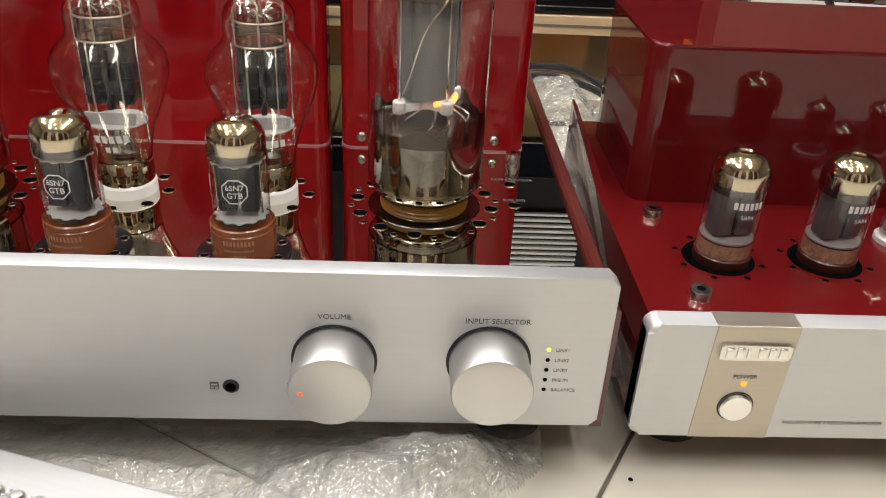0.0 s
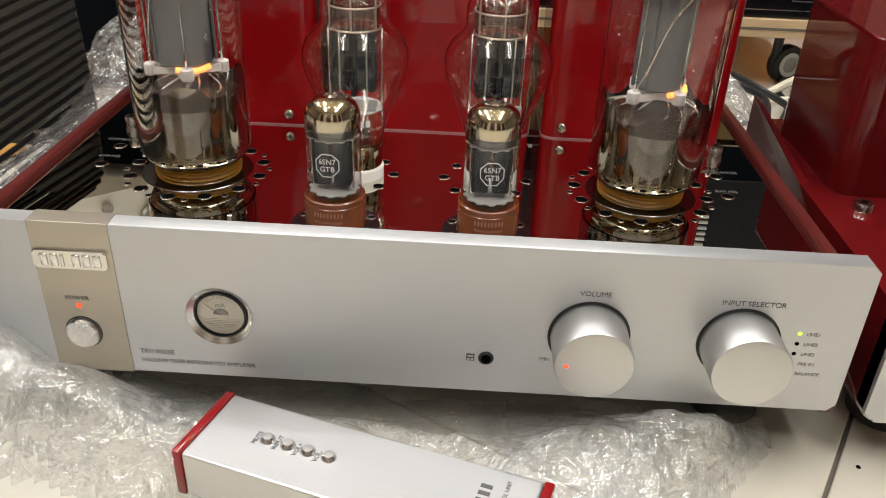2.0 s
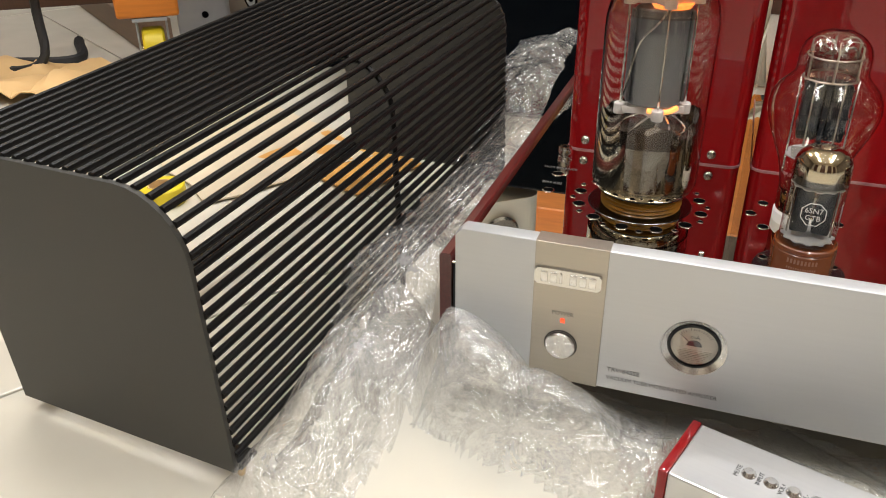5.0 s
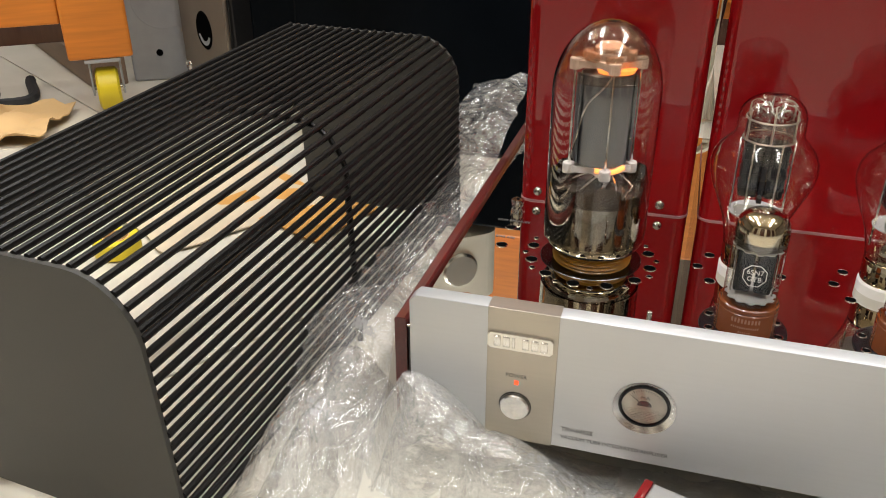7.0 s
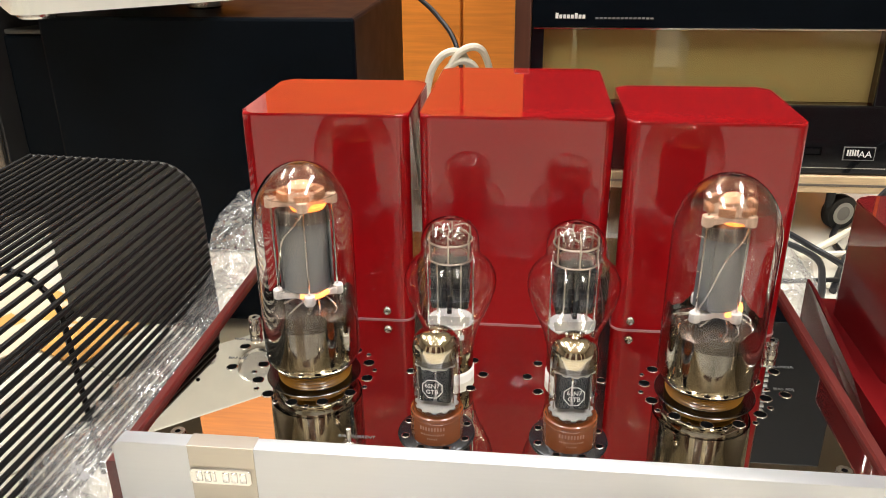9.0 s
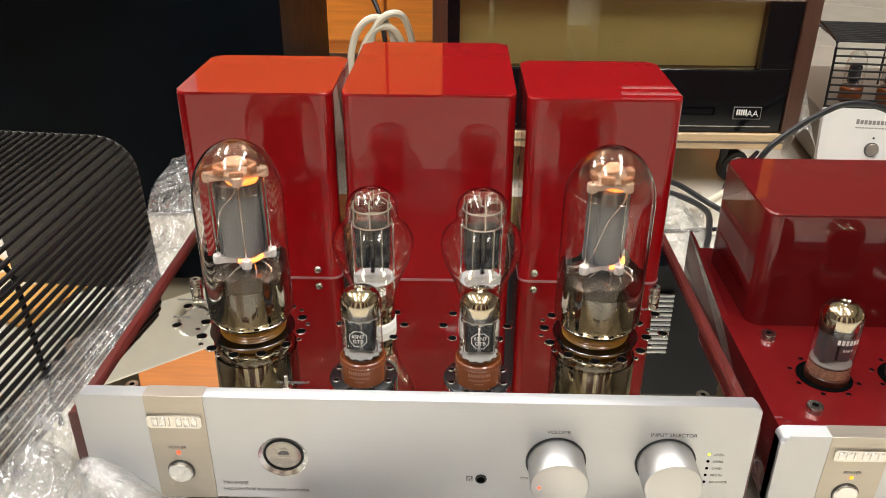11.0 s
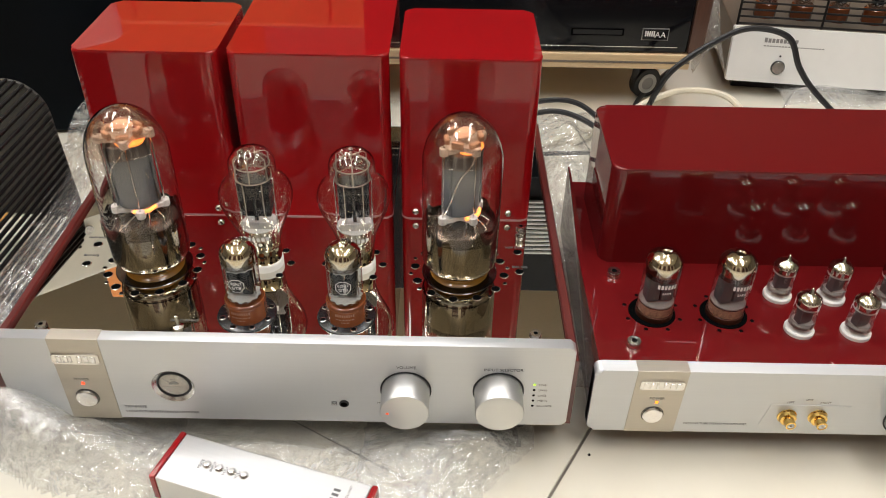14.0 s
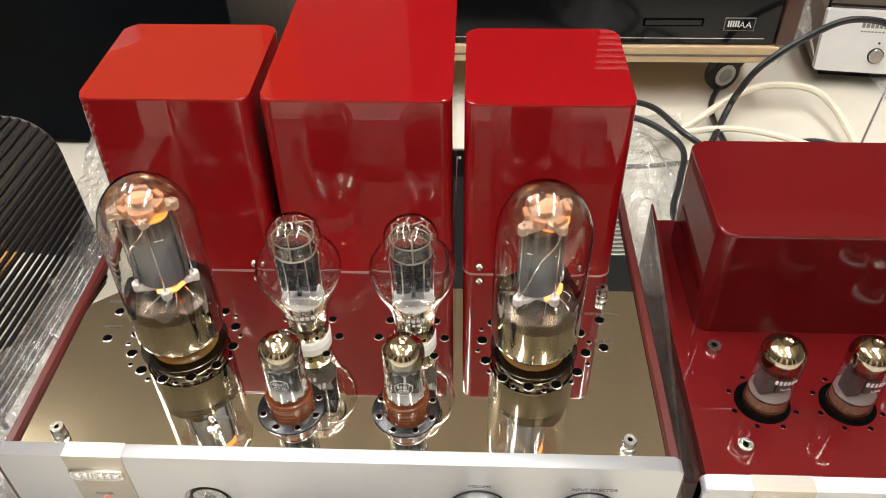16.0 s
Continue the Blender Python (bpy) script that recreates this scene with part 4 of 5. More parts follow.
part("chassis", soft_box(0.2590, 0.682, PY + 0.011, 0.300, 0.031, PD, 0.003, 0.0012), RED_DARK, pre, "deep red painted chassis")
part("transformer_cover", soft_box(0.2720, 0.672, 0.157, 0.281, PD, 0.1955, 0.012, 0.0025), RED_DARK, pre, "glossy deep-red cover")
bm = bmesh.new()
o = [(0.0165, 0.026), (0.302, 0.026), (0.302, 0.110), (0.285, 0.110), (0.170, 0.0945), (0.0165, 0.0935)]
a = [bm.verts.new((0.2530 + 0.02 * (y > 0.2) * 0.2, y, z)) for y, z in o]
b = [bm.verts.new((0.2588, y, z)) for y, z in o]
bm.faces.new(a[::-1])
bm.faces.new(b)
for k in range(6):
    bm.faces.new((a[k], a[(k + 1) % 6], b[(k + 1) % 6], b[k]))
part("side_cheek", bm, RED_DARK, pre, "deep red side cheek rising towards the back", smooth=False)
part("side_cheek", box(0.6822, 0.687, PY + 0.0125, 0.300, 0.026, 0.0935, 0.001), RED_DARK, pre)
for x, y in ((0.285, 0.05), (0.65, 0.05), (0.285, 0.27), (0.65, 0.27)):
    part("foot", lathe([(0, 0), (0.018, 0), (0.02, 0.002), (0.02, 0.031), (0, 0.031)], 28, x, y), RUBBER, pre)
for x, y in ((0.2830, 0.1380), (0.2850, 0.0440)):
    part("cage_post", lathe([(0.0024, 0.0045), (0.0024, 0.0050), (0.0056, 0.0050), (0.0061, 0.0042), (0.0061, 0.001), (0.0064, 0)], 28, x, y, PD), STEEL, pre, "round steel post socket")
    part("post_hole", lathe([(0, 0), (0.0025, 0)], 16, x, y, PD + 0.0046), HOLE, pre)
for x in (0.3085, 0.3715):
    # black disc on the chassis, painting the well's inner shade
    part("valve_well", lathe([(0, 0.0003), (0.0196, 0.0003), (0.0202, 0.0006), (0.0206, 0)], 40, x, 0.086, PD), HOLE, pre, "flat black disc for the shade in the socket opening")
    for k in range(8):
        a = radians(22.5 + 45 * k)
        deck_hole(x + 0.0245 * math.cos(a), 0.086 + 0.0245 * math.sin(a), 0.0018, pre, PD)


def rectifier_valve(m):
    t = thing("vacuum_tube", "stout rectifier valve with silvered dome and brown base", "vacuum tube", m, "rectifier valves")
    part("base", lathe([(0, 0.0), (0.0158, 0.0), (0.0162, 0.001), (0.0162, 0.0062), (0.0155, 0.0070), (0, 0.0070)]), SHADED_BASE, t, "brown base with the socket opening's shade put into its colour")
    cap = [(0.0056 + 0.0103 * math.cos(radians(90 * k / 8)), 0.0560 + 0.0112 * math.sin(radians(90 * k / 8))) for k in range(1, 9)] + [(0.0046, 0.0676), (0.0036, 0.0668), (0, 0.0668)]
    part("glass_envelope", lathe([(0.0156, 0.0068), (0.0157, 0.018), (0.0159, 0.056)] + cap, 44), BULB, t, "clear glass envelope")
    part("silvered_top", lathe([(0.0154, 0.0500), (0.0155, 0.056)] + [(max(r - 0.0004, 0), h - 0.0004) for r, h in cap], 44), MIRROR, t, "mirror-silvered dome")
    part("getter_fade", lathe([(0.0154, 0.0455), (0.0154, 0.0500)], 44), glass("rectifier_fade", (0.45, 0.40, 0.33), rough=0.03, gloss=1.5), t, "thin edge of the silvering")
    part("speckled_band", lathe([(0.0152, 0.0072), (0.0153, 0.0160)], 44), SPECKLED, t, "speckled brown band inside the foot")
    part("mica_disc", lathe([(0, 0.0166), (0.0150, 0.0166), (0.0150, 0.0176), (0, 0.0176)], 36), MICA_GREY, t, "greyish mica disc")
    for a in (-0.0062, 0.0062):
        part("anode", box(a - 0.0056, a + 0.0056, -0.0065, 0.0065, 0.0185, 0.0475, 0.0018), ANODE, t)
    part("anode_gap", box(-0.0012, 0.0012, -0.0040, 0.0040, 0.0180, 0.0480, 0.0004), ANODE_DARK, t)
    bars = [(-0.0085 + 0.0029 * k, 0.0395, 0.0020, 0.0042) for k in range(6)]
    round_print(bars, 0.0162, INK_WHITE, t, "maker_print")
    w = words("type_print", "5AR4", 0.0034, pose(0, 0, 0.0338, 90, 0, 0), INK_WHITE, t, "CENTER")
    for v in w.data.vertices:
        x, q = v.co.x, v.co.y
        v.co.x, v.co.y = 0.0162 * math.sin(x / 0.0162), -0.0162 * math.cos(x / 0.0162) + q
    return t


r1 = rectifier_valve(pose(0.3100, 0.086, PD - 0.0010, 0, 0, 8))
copy_thing(r1, pose(0.3720, 0.086, PD - 0.0010, 0, 0, 12))


def miniature_valve(m):
    t = thing("vacuum_tube", "miniature glass valve with pointed tip in white socket", "vacuum tube", m, "miniature valves")
    part("socket_ring", lathe([(0, 0.0), (0.0125, 0.0), (0.0125, 0.003), (0.0115, 0.004), (0, 0.004)], 32), CERAMIC, t, "white ceramic socket")
    cap = [(0.0104 * math.cos(radians(90 * k / 7)) + 0.0004, 0.034 + 0.0075 * math.sin(radians(90 * k / 7))) for k in range(1, 7)] + [(0.0018, 0.0425), (0.0013, 0.0455), (0, 0.0475)]
    part("glass_envelope", lathe([(0.0098, 0.004), (0.0104, 0.007), (0.0104, 0.034)] + cap, 32), BULB, t, "clear glass envelope")
    part("silvered_top", lathe([(0.0100, 0.030), (0.0101, 0.034)] + [(max(r - 0.0004, 0), h - 0.0004) for r, h in cap], 32), GETTER, t, "mirror-silvered top")
    part("anode", box(-0.0065, 0.0065, -0.004, 0.004, 0.011, 0.0275, 0.0012), ANODE, t)
    for z in (0.0095, 0.028):
        part("mica_disc", lathe([(0, z), (0.0098, z), (0.0098, z + 0.0005), (0, z + 0.0005)], 24), MICA, t)
    part("print", lathe([(0.01045, 0.0085), (0.01045, 0.0145)], 32), glass("frosted_band", (0.75, 0.74, 0.72), rough=0.3), t)
    return t


m1 = miniature_valve(pose(0.4270, 0.112, PD))
for x, y in ((0.4745, 0.110), (0.4310, 0.066), (0.4790, 0.064), (0.5220, 0.108), (0.5270, 0.062)):
    copy_thing(m1, pose(x, y, PD, 0, 0, 20))

# ---- the wire cover on the floor ----
CW, CL, CH, CR = 0.163, 0.404, 0.172, 0.036
cage = thing("tube_cage", "black wire amplifier cover standing on brass pegs", "cover", pose(-0.3195, -0.105, 0.012, 3.2, 0, -5.4))
# local: x runs from 0 to -CW across, y along the rods; rounded along the outer top edge only
section = [(0.0, 0.0)] + [(-CR + CR * math.cos(radians(90 * k / 8)), CH - CR + CR * math.sin(radians(90 * k / 8))) for k in range(9)] + [(-CW, CH), (-CW, 0.0)]
part("end_plate", prism(section, -0.0015, 0.0015, 0.0004), PLATE, cage, "solid dark grey end plate", smooth=False)
part("end_plate", prism(section, CL - 0.0015, CL + 0.0015, 0.0004), PLATE, cage, "solid dark grey end plate", smooth=False)
part("end_flange", box(-0.018, 0.002, 0.0016, 0.016, 0.0, 0.003, 0.0006), CAGE, cage)
part("end_flange", box(-0.018, 0.002, CL - 0.016, CL - 0.0016, 0.0, 0.003, 0.0006), CAGE, cage)
part("peg", lathe([(0, -0.0125), (0.002, -0.0125), (0.0026, -0.010), (0.0026, 0), (0, 0)], 14, -0.006, 0.009), GOLD, cage, "brass locating peg")
part("peg", lathe([(0, -0.0120), (0.002, -0.0120), (0.0026, -0.010), (0.0026, 0), (0, 0)], 14, -CW + 0.008, 0.009), GOLD, cage, "brass locating peg")


def along(s):
    """The point a length s along the section's outline from its lower outer corner."""
    pts = [Vector((x, 0, z)) for x, z in section]
    for a, b in zip(pts, pts[1:]):
        d = (b - a).length
        if s <= d:
            return a + (b - a) * (s / d)
        s -= d
    return pts[-1]


span = sum((Vector((a[0], a[1], 0)) - Vector((b[0], b[1], 0))).length for a, b in zip(section, section[1:]))
PITCH, RODR = 0.0085, 0.0021
stop = span - CH
s0 = 0.012
while s0 < stop:
    p = along(s0)
    part("bar", rod([(p.x, 0.001, p.z), (p.x, CL - 0.001, p.z)], RODR, 8), CAGE, cage)
    s0 += PITCH
part("bar", rod([(-CW + 0.002, 0, 0.004), (-CW + 0.002, CL, 0.004)], 0.0032, 8), CAGE, cage)
part("bar", rod([(-CW + 0.010, 0, 0.004), (-CW + 0.010, CL, 0.004)], 0.002, 8), CAGE, cage)
ribpts = [(x * 0.985 - 0.0025, CL * 0.505, z - 0.003) for x, z in section[:-1]]
part("hoop", rod(ribpts, 0.0022, 8), CAGE, cage, "bent wire hoop")
# ---- remote control lying on the wrap ----
rem = thing("remote_control", "slim silver remote control with red end caps on bubble wrap", "remote control", pose(-0.0870, -0.0185, 0.019, 0, 0, -17.0))
RL, RW, RH = 0.172, 0.0455, 0.026
part("body", box(0.005, RL - 0.005, -RW, 0, 0, RH, 0.0012), ALU, rem, "brushed silver body")
for x in (0.0, RL - 0.005):
    part("end_cap", box(x, x + 0.005, -RW - 0.0006, 0.0006, -0.0006, RH + 0.0006, 0.001), RED, rem, "red end cap")
for k, txt in enumerate(("MUTE", "INPUT", "VOL+", "VOL-")):
    x = 0.0375 + 0.0107 * k
    part("button", lathe([(0, 0.0024), (0.0024, 0.0022), (0.0034, 0.0010), (0.0038, 0)], 24, x, -0.0225, RH), ALU_SPUN, rem, "small domed metal button")
    words("button_text", txt, 0.0034, pose(x - 0.0042, -0.0275, RH + 0.0002, 0, 0, 90), INK, rem)
bm = bmesh.new()
for k in range(6):
    box(RL - 0.0315, RL - 0.0260, -0.0350 + 0.0043 * k, -0.0328 + 0.0043 * k, RH, RH + 0.0003, bm=bm)
part("maker_print", bm, INK, rem, smooth=False)
words("unit_text", "REMOTE CONTROL UNIT", 0.0030, pose(RL - 0.0185, -0.040, RH + 0.0002, 0, 0, 90), INK_GREY, rem)


# ---- bubble wrap ----
def hump(x, y, cx, cy, rx, ry, h, turn=0.0):
    a = radians(turn)
    u = ((x - cx) * math.cos(a) + (y - cy) * math.sin(a)) / rx
    v = (-(x - cx) * math.sin(a) + (y - cy) * math.cos(a)) / ry
    return h * math.exp(-(u * u + v * v))


def wrap_sheet(name, label, inside, height, x0, x1, y0, y1, step=0.0019, seed=0.0, bubble=0.0015, rough=0.0085):
    """A crumpled sheet of bubbles over the floor, where inside() is positive."""
    nx, ny = int((x1 - x0) / step), int((y1 - y0) / step)
    vs, idx = [], {}
    for j in range(ny + 1):
        for i in range(nx + 1):
            x, y = x0 + i * step, y0 + j * step
            w = 0.008 * noise.noise(Vector((x * 14, y * 14, seed))) + 0.002 * noise.noise(Vector((x * 45, y * 45, seed)))
            if inside(x + w, y + w) <= 0:
                continue
            h = height(x, y)
            q = Vector((x * 17, y * 17, seed + 3))
            turn = Vector((noise.noise(q * 0.7), noise.noise(q * 0.7 + Vector((9, 2, 4))), 0))
            p = q + turn * 0.9
            a1, a2 = noise.noise(p), noise.noise(p * 2.2)
            fold = math.sqrt(a1 * a1 + 0.006) + 0.32 * math.sqrt(a2 * a2 + 0.006)
            row = round(y / 0.0095)
            bx = ((x / 0.011 + 0.5 * (row % 2)) % 1) - 0.5
            by = (y / 0.0095) - row
            d = min(1.0, (bx * bx + by * by) * 5.2)
            air = max(0.0, min(1.0, 0.6 + 1.6 * noise.noise(Vector((x * 30, y * 30, seed + 8)))))
            z = 0.003 + h + rough * fold * (1 + 10 * min(h, 0.05)) + bubble * air * math.sqrt(max(0.0, 1 - d))
            idx[i, j] = len(vs)
            vs.append((x + 0.004 * turn.x, y + 0.004 * turn.y, z))
    fs = [(idx[i, j], idx[i + 1, j], idx[i + 1, j + 1], idx[i, j + 1]) for (i, j) in idx if (i + 1, j) in idx and (i + 1, j + 1) in idx and (i, j + 1) in idx]
    me = bpy.data.meshes.new(name)
    me.from_pydata(vs, [], fs)
    me.materials.append(WRAP)
    me.polygons.foreach_set("use_smooth", [True] * len(me.polygons))
    ob = new(name, me)
    ob.visible_shadow = False
    return tagged(ob, label, "bubble wrap")


def front_in(x, y):
    """Positive under the film before the amplifier: a long roll to the right, a lobe along the cover."""
    if y > 0.030:
        return -1
    low = -0.036 - 0.46 * (x + 0.245) if x < -0.19 else -0.061 - 0.20 * (x + 0.19)
    roll = min(y - low if x < 0.02 else y + 0.135, 0.205 + 0.85 * min(0.0, y) - x, x + 0.255, y + 0.19)
    lobe = min(-0.243 - x - 0.12 * max(0.0, -0.03 - y), x + 0.322 - 0.10 * (y + 0.105), y + 0.125)
    return max(roll, lobe) * 4


def front_h(x, y):
    edge = max(0.0, min(1.0, front_in(x, y) / 0.10))
    roll = max(hump(x, y, -0.262, 0.002, 0.060, 0.045, 0.074), hump(x, y, -0.222, -0.016, 0.064, 0.046, 0.074, -25), hump(x, y, -0.165, -0.032, 0.062, 0.038, 0.054, -20), hump(x, y, -0.100, -0.042, 0.060, 0.030, 0.030, -15))
    lobe = max(hump(x, y, -0.288, -0.030, 0.040, 0.060, 0.058), hump(x, y, -0.298, -0.085, 0.040, 0.050, 0.030))
    heap = hump(x, y, 0.105, -0.028, 0.050, 0.030, 0.030) + hump(x, y, 0.165, -0.016, 0.035, 0.020, 0.030) + hump(x, y, -0.03, -0.012, 0.08, 0.015, 0.014)
    h = math.sqrt(edge) * (max(roll, lobe) + heap) + 0.003
    return min(h, 0.018) if y > -0.004 and x > -0.236 else h


def under_remote(x, y):
    """The film sags where the remote control rests on it."""
    dx, dy = x + 0.0870, y + 0.0185
    a = radians(17.0)
    u, v = dx * math.cos(a) - dy * math.sin(a), dx * math.sin(a) + dy * math.cos(a)
    return -0.006 < u < 0.178 and -0.052 < v < 0.006


def front_top(x, y):
    h = front_h(x, y)
    return min(h, 0.003) if under_remote(x, y) else h


def left_heap(x, y):
    return front_in(x, y) - 0.05 if x < -0.10 else -1


def right_heap(x, y):
    return -1 if x < 0.055 or under_remote(x, y) else front_in(x, y) - 0.06


def tucked(d):
    """How far a loose layer has risen, a distance d inside its rim."""
    return math.sqrt(max(0.0, min(1.0, d / 0.08)))


wrap_sheet("bubble_wrap", "crumpled clear bubble wrap spread under the amplifier's front", front_in, front_top, -0.345, 0.225, -0.20, 0.034)
wrap_sheet("bubble_wrap", "loose upper layer of clear bubble wrap heaped before the amplifier", left_heap, lambda x, y: 0.84 * front_h(x, y) * tucked(left_heap(x, y)), -0.34, -0.09, -0.12, 0.030, seed=21.0, bubble=0.0014, rough=0.010)
wrap_sheet("bubble_wrap", "loose heap of clear bubble wrap under the control knobs", right_heap, lambda x, y: 0.80 * front_h(x, y) * tucked(right_heap(x, y)), 0.05, 0.225, -0.10, 0.030, seed=25.0, bubble=0.0014, rough=0.010)


def left_in(x, y):
    mid = -0.270 - 0.05 * max(0.0, y - 0.30)
    return 0.031 + 0.011 * max(0.0, min(1.0, 1.2 - y / 0.15)) + 0.05 * max(0.0, y - 0.3) - abs(x - mid) if -0.035 < y < 0.46 else -1


def left_h(x, y):
    t = max(0.0, min(1.0, (y - 0.20) / 0.20))
    return 0.082 - 0.9 * max(0.0, 0.030 - y) + 0.046 * t * t * (3 - 2 * t) - 0.35 * abs(x + 0.262) + hump(x, y, -0.27, 0.015, 0.05, 0.05, 0.012)


wrap_sheet("bubble_wrap", "clear bubble wrap pushed up between amplifier and cover", left_in, left_h, -0.350, -0.2435, -0.045, 0.47, seed=7.0, bubble=0.0016, rough=0.0110)


def right_in(x, y):
    return min(0.034 + 0.10 * max(0.0, y - 0.32) - abs(x - 0.268 - 0.1 * max(0.0, y - 0.32)), y - 0.06) if y < 0.60 else -1


wrap_sheet("bubble_wrap", "yellowed clear bubble wrap lying between the two amplifiers", right_in, lambda x, y: 0.016 + hump(x, y, 0.27, 0.46, 0.04, 0.09, 0.045) + hump(x, y, 0.262, 0.36, 0.03, 0.06, 0.03), 0.2375, 0.37, 0.05, 0.60, seed=13.0, bubble=0.0016, rough=0.0130)

wrap_sheet("bubble_wrap", "clear bubble wrap lying on the floor before the white amplifier", lambda x, y: min(0.040 - abs(y - 0.680 + 0.12 * (x - 0.75)), x - 0.635, 0.98 - x) * 2, lambda x, y: 0.006 + hump(x, y, 0.70, 0.685, 0.06, 0.03, 0.020) + hump(x, y, 0.86, 0.665, 0.09, 0.03, 0.024), 0.59, 0.99, 0.60, 0.75, step=0.0024, seed=31.0)
wrap_sheet("bubble_wrap", "clear bubble wrap bunched between the vintage and the white amplifier", lambda x, y: min(0.026 - abs(x - 0.524), y - 0.70, 0.94 - y) * 3, lambda x, y: hump(x, y, 0.524, 0.83, 0.028, 0.13, 0.21), 0.4935, 0.556, 0.69, 0.95, step=0.0024, seed=37.0)

# ---- behind: audio components ----
tape = thing("power_amplifier", "wide black vintage amplifier with tinted window and walnut sides", "amplifier", pose(0, 0, 0))
TY = 0.655
part("side_panel", box(-0.012, 0.008, TY - 0.004, 1.00, 0.093, 0.330, 0.002), WALNUT, tape, "dark walnut side panel")
part("side_panel", box(0.470, 0.492, TY - 0.004, 1.00, 0.093, 0.330, 0.002), WALNUT, tape, "dark walnut side panel")
part("body", box(0.0085, 0.4695, TY + 0.03, 0.99, 0.093, 0.322, 0.002), LACQUER, tape)
part("top_rail", box(0.0085, 0.4695, TY - 0.002, TY + 0.0295, 0.272, 0.322, 0.002), NAVY, tape, "blue-black top rail")
part("lower_panel", box(0.0085, 0.4695, TY, TY + 0.0295, 0.093, 0.180, 0.002), LACQUER, tape, "gloss black lower panel")
part("window_back", box(0.024, 0.426, TY + 0.020, TY + 0.0295, 0.1805, 0.2715), CREAM, tape, "pale panel behind the window")
for x0, x1 in ((0.0085, 0.0238), (0.4262, 0.4695)):
    part("window_post", box(x0, x1, TY, TY + 0.0295, 0.1803, 0.2717, 0.001), LACQUER, tape)
part("window", box(0.0239, 0.4261, TY + 0.004, TY + 0.006, 0.1806, 0.2714), TINTED, tape, "brown tinted glass window")
part("trim_line", box(0.012, 0.4690, TY - 0.0030, TY - 0.0021, 0.2705, 0.2722), STEEL, tape)
part("trim_line", box(0.060, 0.455, TY - 0.0010, TY - 0.0001, 0.1010, 0.1022), STEEL, tape)
bm = bmesh.new()
for k in range(8):
    box(0.037 + 0.0046 * k, 0.0405 + 0.0046 * k, TY - 0.0028, TY - 0.0019, 0.2830, 0.2895 if k in (0, 5) else 0.2875, bm=bm)
part("maker_print", bm, INK_WHITE, tape, smooth=False)
bm = bmesh.new()
for k in range(14):
    box(0.085 + 0.005 * k, 0.0885 + 0.005 * k, TY - 0.0028, TY - 0.0019, 0.2825, 0.2845, bm=bm)
part("small_print", bm, INK_GREY, tape, smooth=False)
bm = bmesh.new()
box(0.401, 0.439, TY - 0.0012, TY - 0.0001, 0.1120, 0.1295, bm=bm)
em = part("emblem", bm, INK_GREY, tape, "small pale emblem", smooth=False)
part("emblem_field", box(0.4022, 0.4378, TY - 0.0018, TY - 0.0011, 0.1132, 0.1283), LACQUER, em, smooth=False)
words("emblem_text", "AA", 0.012, pose(0.4190, TY - 0.0020, 0.1165, 90, 0, 0), INK_WHITE, em)
bm = bmesh.new()
for k in range(5):
    box(0.405 + 0.003 * k, 0.407 + 0.003 * k, TY - 0.0022, TY - 0.0017, 0.118, 0.126, bm=bm)
part("emblem_marks", bm, INK_WHITE, em, smooth=False)
part("slot", box(0.300, 0.375, TY - 0.0012, TY - 0.0001, 0.118, 0.128), HOLE, tape)
part("display", box(0.3025, 0.3725, TY - 0.0016, TY - 0.0011, 0.1195, 0.1265), LACQUER, tape, "dark glossy display strip", smooth=False)

deck2 = thing("audio_component", "black audio component with pale vent slats stacked on the amplifier", "audio component", pose(0, 0, 0))
part("case", box(0.0, 0.475, 0.705, 1.00, 0.334, 0.60, 0.003), MATT, deck2)
for x, y in ((0.04, 0.74), (0.435, 0.74), (0.04, 0.96), (0.435, 0.96)):
    part("foot", lathe([(0, 0.3225), (0.016, 0.3225), (0.016, 0.334), (0, 0.334)], 20, x, y), RUBBER, deck2)
for k in range(13):
    part("slat", box(0.255, 0.375, 0.699, 0.7045, 0.397 + 0.009 * k, 0.401 + 0.009 * k, 0.0005), PALE, deck2, "pale vent slat")

trolley = thing("trolley", "plywood board on black casters under the vintage amplifier", "trolley", pose(0, 0, 0))
part("board", box(-0.03, 0.476, TY - 0.005, 1.02, 0.0695, 0.0915, 0.0012), PLY, trolley, "pale plywood board")
part("board_edge", box(-0.0295, 0.4755, TY - 0.0058, TY - 0.0049, 0.0785, 0.0815), TAN, trolley, "darker plywood layer")


